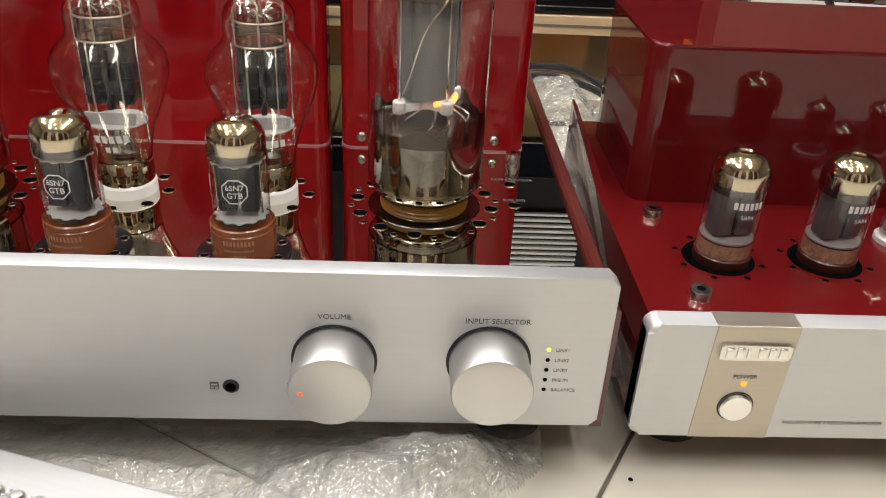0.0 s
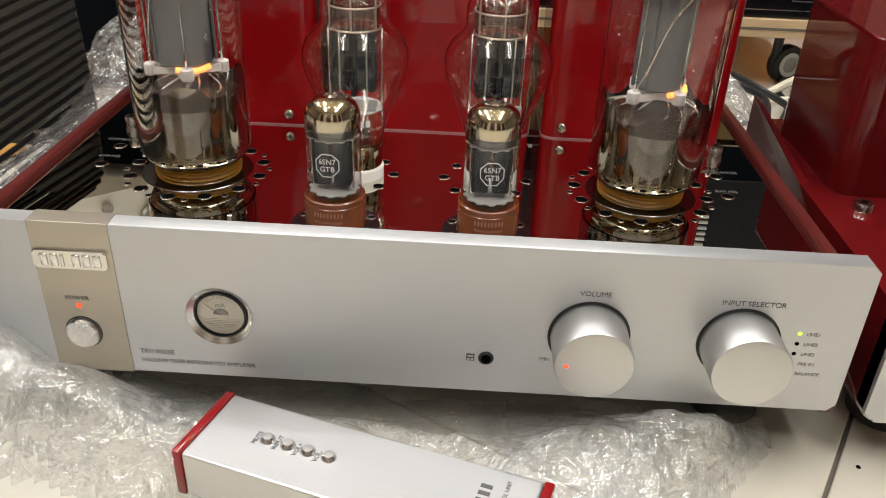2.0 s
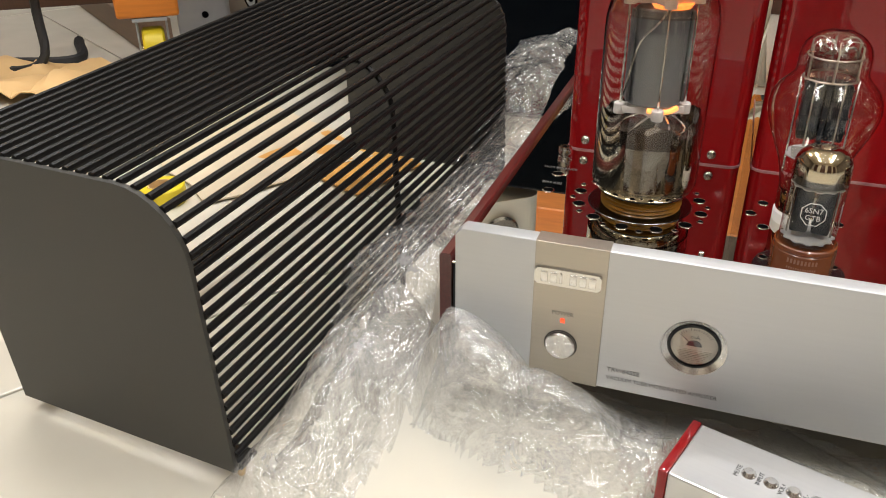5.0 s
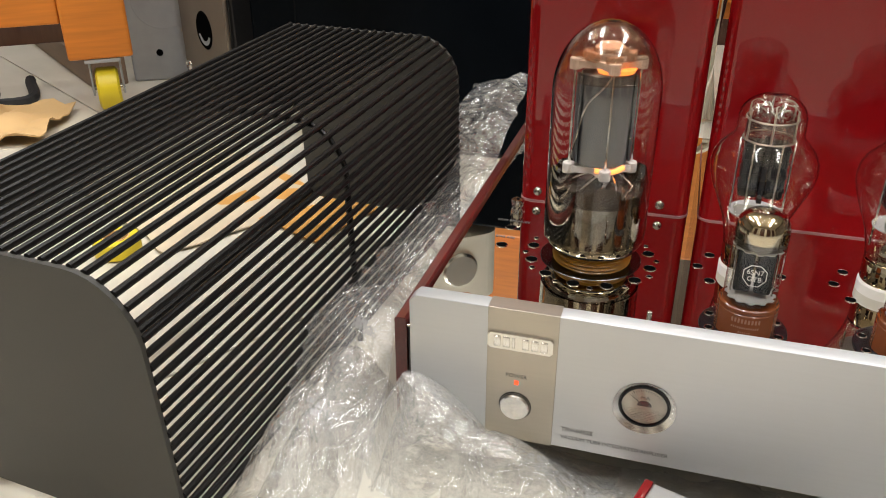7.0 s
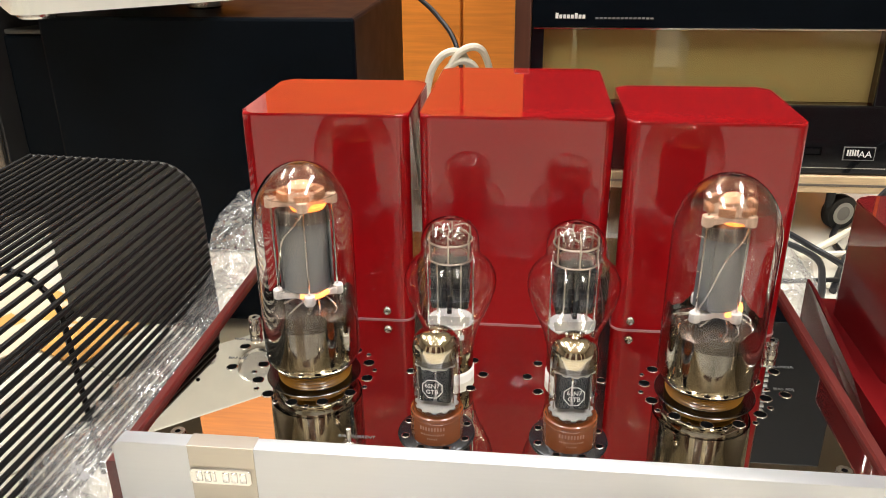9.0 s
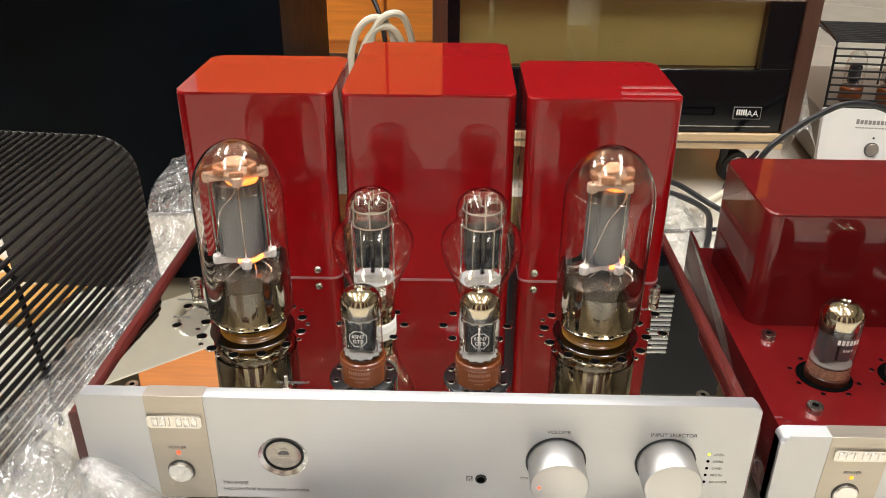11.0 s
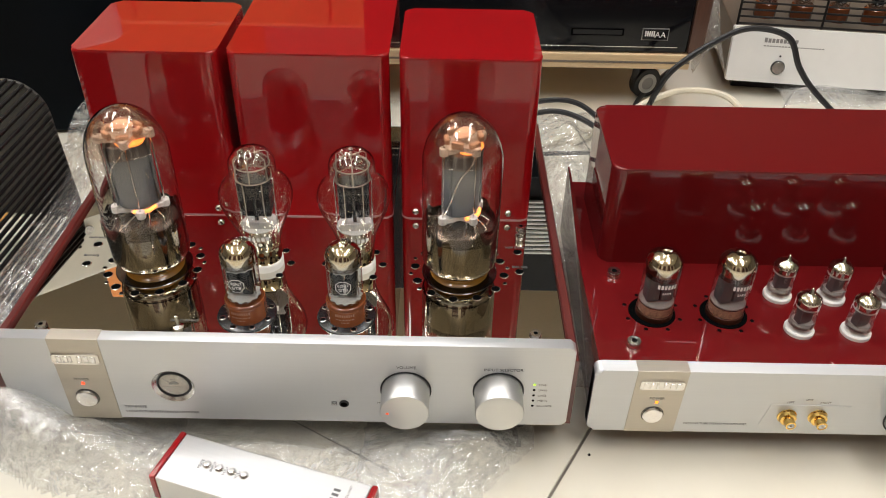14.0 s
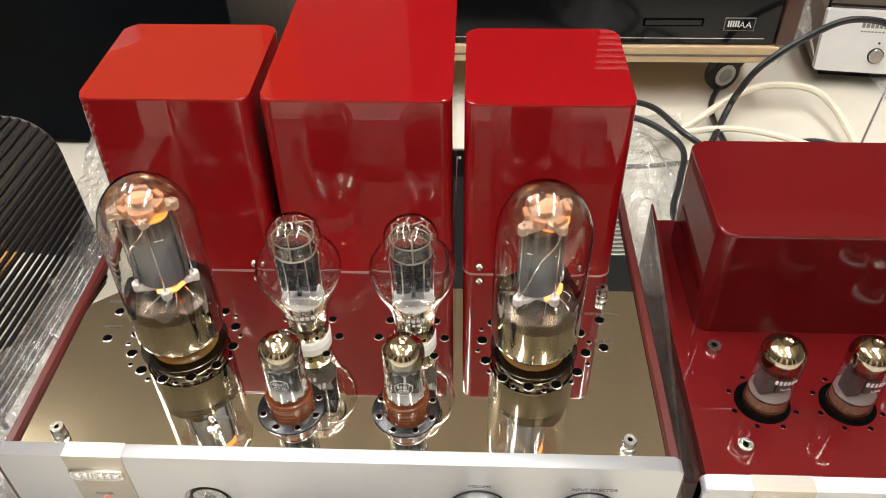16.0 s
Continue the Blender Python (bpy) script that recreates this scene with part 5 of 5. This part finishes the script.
def caster(x, y, turn, parent, z=0.0695, r=0.024, tyre=RUBBER):
    c0 = part("caster", turned(box(-0.014, 0.014, -0.02, 0.02, z - 0.008, z, 0.002), pose(x, y, 0, 0, 0, turn)), BLACK, parent, "swivel caster")
    m = pose(x, y, r, 0, 0, turn) @ Matrix.Rotation(radians(90), 4, "X") @ Matrix.Translation((0.006, 0, -0.008))
    part("wheel", turned(lathe([(r * 0.55, 0), (r * 0.93, 0), (r, 0.003), (r, 0.013), (r * 0.93, 0.016), (r * 0.55, 0.016)], 32), m), tyre, c0)
    part("hub", turned(lathe([(0, -0.001), (r * 0.25, -0.001), (r * 0.3, 0.001), (r * 0.62, 0.0005), (r * 0.62, 0.0155), (0, 0.0165)], 28), m), GREY, c0)
    part("hub_ring", turned(lathe([(r * 0.42, 0.0162), (r * 0.64, 0.0162), (r * 0.64, 0.0172), (r * 0.42, 0.0172), (r * 0.42, 0.0162)], 32), m), PALE, c0, "pale hub ring")
    part("stem", turned(lathe([(0, r), (0.006, r), (0.006, z - 0.004), (0, z - 0.004)], 16, -0.012), pose(x, y, 0, 0, 0, turn)), BLACK, c0)


for x, y in ((0.425, 0.705), (0.02, 0.705), (0.425, 0.96), (0.02, 0.96)):
    caster(x, y, 20, trolley)

unit = thing("tube_amplifier", "white-fronted valve amplifier under a black wire cover", "amplifier", pose(0.556, 0.712, 0, 0, 0, -7))
part("chassis", box(0.004, 0.396, 0.028, 0.32, 0.020, 0.094, 0.002), TAN, unit, "bronze-brown chassis")
part("front_panel", turned(prism(round_rect(0.0, 0.400, 0.0, 0.082, 0.003), -0.012, 0.0, 0.002), pose(0, 0.0125, 0.024, -12, 0, 0)), WHITE_CASE, unit, "white sloping front panel")
tilt = pose(0, 0.0125, 0.024, -12, 0, 0)
part("power_button", turned(front_disc(0.074, 0.024, -0.012, -0.016, 0.009), tilt), ALU_SPUN, unit)
part("button_ring", turned(lathe([(0.0092, 0.012), (0.0105, 0.012), (0.0105, 0.0126), (0.0092, 0.0126)], 36), tilt @ pose(0.074, 0, 0.024, 90)), BLACK, unit)
part("lamp", turned(front_disc(0.0745, 0.041, -0.012, -0.013, 0.0016, 16), tilt), BLACK, unit)
bm = bmesh.new()
for k in range(9):
    box(0.047 + 0.0056 * k, 0.0512 + 0.0056 * k, -0.0124, -0.0118, 0.0605, 0.0665 if k else 0.0675, bm=bm)
part("maker_print", turned(bm, tilt), INK_GREY, unit, smooth=False)
bm = bmesh.new()
for k in range(20):
    box(0.047 + 0.0045 * k, 0.0500 + 0.0045 * k, -0.0124, -0.0118, 0.0545, 0.0562, bm=bm)
part("small_print", turned(bm, tilt), INK_GREY, unit, smooth=False)
part("feet_bar", box(0.02, 0.38, 0.04, 0.30, 0.0, 0.020), BLACK, unit)
for k in range(9):
    part("cover_bar", rod([(0.010, 0.050 + 0.001 * k, 0.100 + 0.0105 * k), (0.390, 0.050 + 0.001 * k, 0.100 + 0.0105 * k)], 0.0016, 6), CAGE, unit)
for k in range(12):
    part("cover_bar", rod([(0.010, 0.060 + 0.0125 * k, 0.1945), (0.390, 0.060 + 0.0125 * k, 0.1945)], 0.0016, 6), CAGE, unit)
for x in (0.010, 0.135, 0.265, 0.390):
    part("cover_post", rod(spline([(x, 0.050, 0.094), (x, 0.058, 0.185), (x, 0.070, 0.1945), (x, 0.20, 0.1945), (x, 0.21, 0.094)], 5), 0.002, 6), CAGE, unit)
for x in (0.060, 0.115, 0.170, 0.225, 0.28, 0.335):
    vb = part("valve", lathe([(0, 0.094), (0.016, 0.094), (0.017, 0.096), (0.017, 0.116), (0.0145, 0.118), (0, 0.118)], 24, x, 0.105), BAKELITE, unit, "brown-based valve under the cover")
    part("valve_glass", lathe([(0.0145, 0.117), (0.0150, 0.150), (0.012, 0.166), (0.006, 0.172), (0, 0.173)], 24, x, 0.105), BULB, vb)
    part("valve_anode", box(x - 0.008, x + 0.008, 0.098, 0.112, 0.122, 0.150, 0.002), ANODE_DARK, vb)

# sub box at the left rear, with its cream lid
sub = thing("loudspeaker_cabinet", "large blue-black lacquered cabinet with cream top", "cabinet", pose(0, 0, 0))
part("body", box(-0.568, -0.190, 0.55, 0.90, 0.004, 0.296, 0.004), NAVY, sub, "blue-black lacquered body")
part("foot", box(-0.55, -0.21, 0.57, 0.88, 0.0, 0.004), RUBBER, sub)
case = thing("audio_component", "black box with dark grey lid standing beside the blue-black cabinet", "audio component", pose(0, 0, 0))
part("case", box(-0.700, -0.590, 0.675, 0.90, 0.0, 0.255, 0.004), NAVY, case)
part("lid", box(-0.698, -0.592, 0.677, 0.898, 0.2552, 0.262, 0.002), PLATE, case, "dark grey lid")
# the deck's plinth, turned across the cabinet's corner; x runs along its front
turnt = thing("turntable", "cream-plinthed deck standing on metal feet on the cabinet", "turntable", pose(-0.5073, 0.4158, 0, 0, 0, 39))
part("plinth", soft_box(0.0, 0.262, 0.0, 0.36, 0.314, 0.413, 0.022, 0.003), CREAM, turnt, "cream plinth with rounded corners")
for x, y in ((0.038, 0.13), (0.225, 0.10), (0.038, 0.30), (0.225, 0.30)):
    part("foot", lathe([(0, 0.2965), (0.020, 0.2965), (0.022, 0.299), (0.022, 0.3135), (0, 0.3135)], 28, x, y), STEEL, turnt)
part("speed_knob", front_disc(0.203, 0.360, 0.0, -0.006, 0.025, edge=0.003), ALU_SPUN, turnt, "round metal knob")
part("push_button", front_disc(0.143, 0.333, 0.0, -0.003, 0.007), ALU_SPUN, turnt, "small metal button")
part("socket", front_disc(0.125, 0.357, 0.0, -0.0006, 0.0028), HOLE, turnt)

# orange shelf behind
shelf = thing("wooden_cabinet", "orange-stained wooden cabinet with plain doors", "cabinet", pose(0, 0, 0))
part("carcass", box(-0.90, 0.70, 1.25, 1.65, 0.05, 0.66, 0.003), ORANGE, shelf)
for x in (-0.895, -0.545, -0.125, 0.295):
    part("door", box(x, x + (0.345 if x < -0.6 else 0.415), 1.235, 1.2495, 0.08, 0.65, 0.003), ORANGE, shelf)
part("plinth", box(-0.88, 0.68, 1.26, 1.64, 0.0, 0.05), WALNUT, shelf)
part("upper_case", box(-0.80, -0.36, 1.27, 1.60, 0.6605, 1.12, 0.003), ORANGE, shelf, "upper orange wooden case")

# orange trolley on yellow wheels, grey and taupe loudspeakers at the left rear
cart = thing("wooden_trolley", "orange wooden trolley with open frame on yellow casters", "trolley", pose(-0.893, 0.590, 0, 0, 0, 38))
part("post", box(-0.046, 0.040, -0.020, 0.030, 0.078, 0.62, 0.004), ORANGE, cart, "orange wooden corner post")
part("apron", box(-0.62, -0.0465, -0.012, 0.020, 0.128, 0.172, 0.003), ORANGE, cart)
part("upper_rail", box(-0.62, -0.0465, -0.012, 0.020, 0.330, 0.400, 0.003), ORANGE, cart)
part("back_panel", box(-0.62, 0.030, 0.200, 0.212, 0.060, 0.60, 0.002), WALNUT, cart, "dark brown back board in shade")
for cx in (0.0, -0.56):
    c0 = part("caster", box(cx - 0.026, cx + 0.022, -0.018, 0.022, 0.072, 0.0775, 0.001), GREY, cart, "swivel caster with bright metal fork")
    for sx in (-0.0225, 0.0185):
        part("fork", box(cx + sx, cx + sx + 0.003, -0.010, 0.014, 0.024, 0.0722, 0.0008), GREY, c0)
    wheel = lathe([(0.008, -0.0155), (0.026, -0.0155), (0.0300, -0.0125), (0.0305, 0.0), (0.0300, 0.0125), (0.026, 0.0155), (0.008, 0.0155)], 36)
    part("wheel", turned(wheel, Matrix.Translation((cx - 0.0005, 0.002, 0.0308)) @ Matrix.Rotation(radians(90), 4, "Y")), YELLOW, c0, "yellow plastic wheel")
    part("axle", turned(lathe([(0, -0.0225), (0.006, -0.0225), (0.006, 0.0225), (0, 0.0225)], 16), Matrix.Translation((cx - 0.0005, 0.002, 0.0308)) @ Matrix.Rotation(radians(90), 4, "Y")), STEEL, c0)
timber = tagged(part("timber_beam", box(-0.50, 0.0, 0.0, 0.055, 0.0005, 0.045, 0.002), TIMBER), "dusty brown timber beam lying on the floor behind the caster", "timber")
timber.matrix_world = pose(-0.985, 0.665, 0, 0, 0, -36)
carton = thing("storage_box", "dark brown storage box standing behind the orange trolley", "box", pose(-1.10, 1.02, 0, 0, 0, 12))
part("body", box(-0.75, 0.02, 0.0, 0.30, 0.0, 0.62, 0.004), WALNUT, carton)
part("lid", box(-0.755, 0.025, -0.005, 0.305, 0.6202, 0.66, 0.004), WALNUT, carton)
gs = thing("loudspeaker", "grey painted loudspeaker cabinet standing on the floor", "loudspeaker", pose(-0.950, 0.722, 0, 0, 0, 32))
part("cabinet", box(0, 0.105, 0, 0.22, 0.0, 0.50, 0.004), GREY, gs)
for x, z in ((0.045, 0.045), (0.030, 0.215)):
    part("screw_recess", turned(lathe([(0, 0.001), (0.0042, 0.001), (0.0055, 0)], 18), pose(x, 0, z, 90)), HOLE, gs, "dark screw recess")
part("driver_outline", turned(lathe([(0.0435, 0.0003), (0.0450, 0.0006), (0.0465, 0.0)], 48), pose(0.1045 - 0.046, 0, 0.128, 90)), GREY, gs)
ts = thing("loudspeaker", "taupe-fronted dark loudspeaker with round opening in its front", "loudspeaker", pose(-0.872, 0.756, 0, 0, 0, -35.5))
part("cabinet", box(0.0, 0.185, 0.006, 0.26, 0.0, 0.50, 0.004), BLACK, ts, "black cabinet")
part("baffle", box(0.006, 0.179, -0.002, 0.0058, 0.010, 0.49, 0.003), TAN, ts, "taupe front board")
part("rim", prism(round_rect(0.0, 0.185, 0.004, 0.496, 0.004), 0.0040, 0.0062), BLACK, ts)
# no recess: black disc and grey crescent paint the port's shaded and lit inside
part("port", turned(lathe([(0, 0.0004), (0.0245, 0.0004), (0.0262, 0.0016), (0.0285, 0)], 36), pose(0.100, -0.002, 0.098, 90)), HOLE, ts, "flat black disc for the shade inside the round port")
part("port_lit_crescent", turned(prism([(0.0225 * math.cos(radians(200 + 14 * k)), 0.0225 * math.sin(radians(200 + 14 * k))) for k in range(11)] + [(0.015 * math.cos(radians(340 - 14 * k)), -0.004 + 0.012 * math.sin(radians(340 - 14 * k))) for k in range(11)], -0.0003, 0.0), pose(0.100, -0.0026, 0.098)), GREY, ts, "flat grey crescent for the lit lower wall of the port", smooth=False)
for x, z in ((0.165, 0.225), (0.02, 0.24), (0.165, 0.03), (0.02, 0.03)):
    part("bolt", turned(lathe([(0, 0.002), (0.004, 0.002), (0.006, 0.0035), (0.0075, 0.002), (0.008, 0)], 18), pose(x, -0.002, z, 90)), STEEL, ts)


def crumpled(name, label, category, x, y, w, d, turn, material, lift=0.006, seed=0.0, n=16):
    """A loosely folded sheet lying on the floor."""
    bm = bmesh.new()
    grid = []
    for i in range(n + 1):
        row = []
        for k in range(n + 1):
            u, v = (i / n - 0.5) * w, (k / n - 0.5) * d
            q = Vector((u * 16, v * 16, seed))
            row.append(bm.verts.new((u + 0.012 * noise.noise(q), v + 0.012 * noise.noise(q + Vector((4, 4, 4))), 0.002 + lift * (0.6 + abs(noise.noise(q * 1.3)) * 2.4))))
        grid.append(row)
    for i in range(n):
        for k in range(n):
            bm.faces.new((grid[i][k], grid[i + 1][k], grid[i + 1][k + 1], grid[i][k + 1]))
    extr = bmesh.ops.extrude_face_region(bm, geom=bm.faces[:])
    for v in [g for g in extr["geom"] if isinstance(g, bmesh.types.BMVert)]:
        v.co.z -= 0.0015
    ob = tagged(part(name, bm, material), label, category)
    ob.matrix_world = pose(x, y, 0, 0, 0, turn)
    return ob


crumpled("paper_sheet", "crumpled brown packing paper on the floor", "paper", -1.030, 0.445, 0.26, 0.16, 20, PAPER, 0.012, 3.0)
crumpled("paper_sheet", "flat orange-brown card on the floor by the wire cover", "card", -0.475, 0.345, 0.15, 0.10, -20, mat("orange_card", (0.60, 0.30, 0.07), 0.6, vary=0.1), 0.002, 8.0)
crumpled("paper_sheet", "pale cream paper sheet on the floor beside the wire cover", "paper", -0.60, 0.35, 0.24, 0.20, -30, mat("cream_paper", (0.60, 0.50, 0.36), 0.7, vary=0.08), 0.002, 12.0)
roll = thing("tape_roll", "small yellow tape roll lying on the floor", "tape roll", pose(-0.596, 0.200, 0))
part("tape", lathe([(0.013, 0.001), (0.021, 0.001), (0.022, 0.002), (0.022, 0.017), (0.021, 0.018), (0.013, 0.018), (0.013, 0.001)], 36), YELLOW, roll, "yellow tape")
part("core", lathe([(0.0115, 0.0), (0.0129, 0.0), (0.0129, 0.0185), (0.0115, 0.0185), (0.0115, 0.0)], 36), PAPER, roll, "cardboard core")
part_speck = tagged(part("dirt_speck", lathe([(0, 0.0008), (0.0011, 0.0006), (0.0014, 0)], 10, 0.2535, 0.0025), HOLE), "tiny dark speck of dirt on the tile", "dirt")

# ---- cables ----
def cable(name, label, pts, r, material):
    return tagged(part(name, rod(spline(pts, 10), r, 8), material), label, "cable")


cable("signal_cable", "thin black cable looping over the floor", [(0.17, 0.41, 0.06), (0.22, 0.54, 0.055), (0.268, 0.583, 0.050), (0.310, 0.573, 0.050), (0.345, 0.515, 0.045), (0.40, 0.52, 0.015), (0.41, 0.66, 0.006), (0.50, 0.80, 0.01)], 0.0038, BLACK)
cable("signal_cable", "thin black cable running to the preamplifier", [(0.16, 0.41, 0.05), (0.215, 0.51, 0.05), (0.262, 0.549, 0.05), (0.300, 0.537, 0.05), (0.330, 0.485, 0.05), (0.316, 0.42, 0.05), (0.300, 0.37, 0.05), (0.295, 0.303, 0.06)], 0.0038, BLACK)
cable("signal_cable", "thin black cable running behind the preamplifier", [(0.17, 0.415, 0.03), (0.24, 0.48, 0.02), (0.32, 0.50, 0.015), (0.43, 0.53, 0.01), (0.514, 0.56, 0.012), (0.572, 0.52, 0.01), (0.62, 0.42, 0.006)], 0.0030, BLACK)
cable("mains_cable", "black mains cable arching over to the white amplifier", [(0.36, 0.50, 0.004), (0.412, 0.60, 0.028), (0.423, 0.60, 0.062), (0.441, 0.60, 0.094), (0.485, 0.605, 0.128), (0.534, 0.61, 0.149), (0.590, 0.61, 0.138), (0.613, 0.60, 0.098), (0.642, 0.59, 0.065), (0.70, 0.55, 0.02), (0.74, 0.50, 0.0045)], 0.0042, BLACK)
cable("ivory_cable", "ivory cable arching over the floor behind the preamplifier", [(0.30, 0.54, 0.006), (0.372, 0.59, 0.02), (0.43, 0.635, 0.03), (0.482, 0.655, 0.035), (0.541, 0.645, 0.03), (0.556, 0.56, 0.022), (0.55, 0.44, 0.006)], 0.0048, IVORY)
cable("ivory_cable", "ivory cable lying behind the preamplifier", [(0.25, 0.53, 0.005), (0.309, 0.553, 0.016), (0.419, 0.572, 0.02), (0.517, 0.530, 0.016), (0.56, 0.46, 0.006)], 0.0042, IVORY)
for k, (dx, dz) in enumerate(((0.0, 0.0), (0.013, -0.012), (0.026, 0.006))):
    cable("ivory_cable", "ivory cable from a tied bundle behind the amplifier", [(-0.125 + dx, 0.75, 0.004), (-0.135 + dx, 0.74, 0.13), (-0.128 + dx, 0.74, 0.195 + dz), (-0.105 + dx, 0.74, 0.225 + dz), (-0.080 + dx, 0.75, 0.215 + dz), (-0.070 + dx, 0.76, 0.15), (-0.09 + dx, 0.78, 0.004)], 0.0052, IVORY)
cable("grey_cable", "thin dark cable hanging behind the covers", [(-0.185, 0.88, 0.30), (-0.13, 0.84, 0.262), (-0.095, 0.80, 0.215), (-0.08, 0.78, 0.10), (-0.08, 0.78, 0.004)], 0.0035, BLACK)
cable("hose", "thick black cable looping by the orange trolley", [(-1.34, 0.47, 0.008), (-1.16, 0.51, 0.010), (-1.05, 0.48, 0.012), (-1.01, 0.495, 0.03), (-1.02, 0.51, 0.09), (-1.03, 0.52, 0.20), (-1.04, 0.52, 0.30)], 0.0065, RUBBER)
cable("hose", "thick black cable lying on the floor", [(-1.30, 0.45, 0.008), (-1.14, 0.50, 0.010), (-1.02, 0.56, 0.009), (-1.10, 0.66, 0.008)], 0.008, RUBBER)
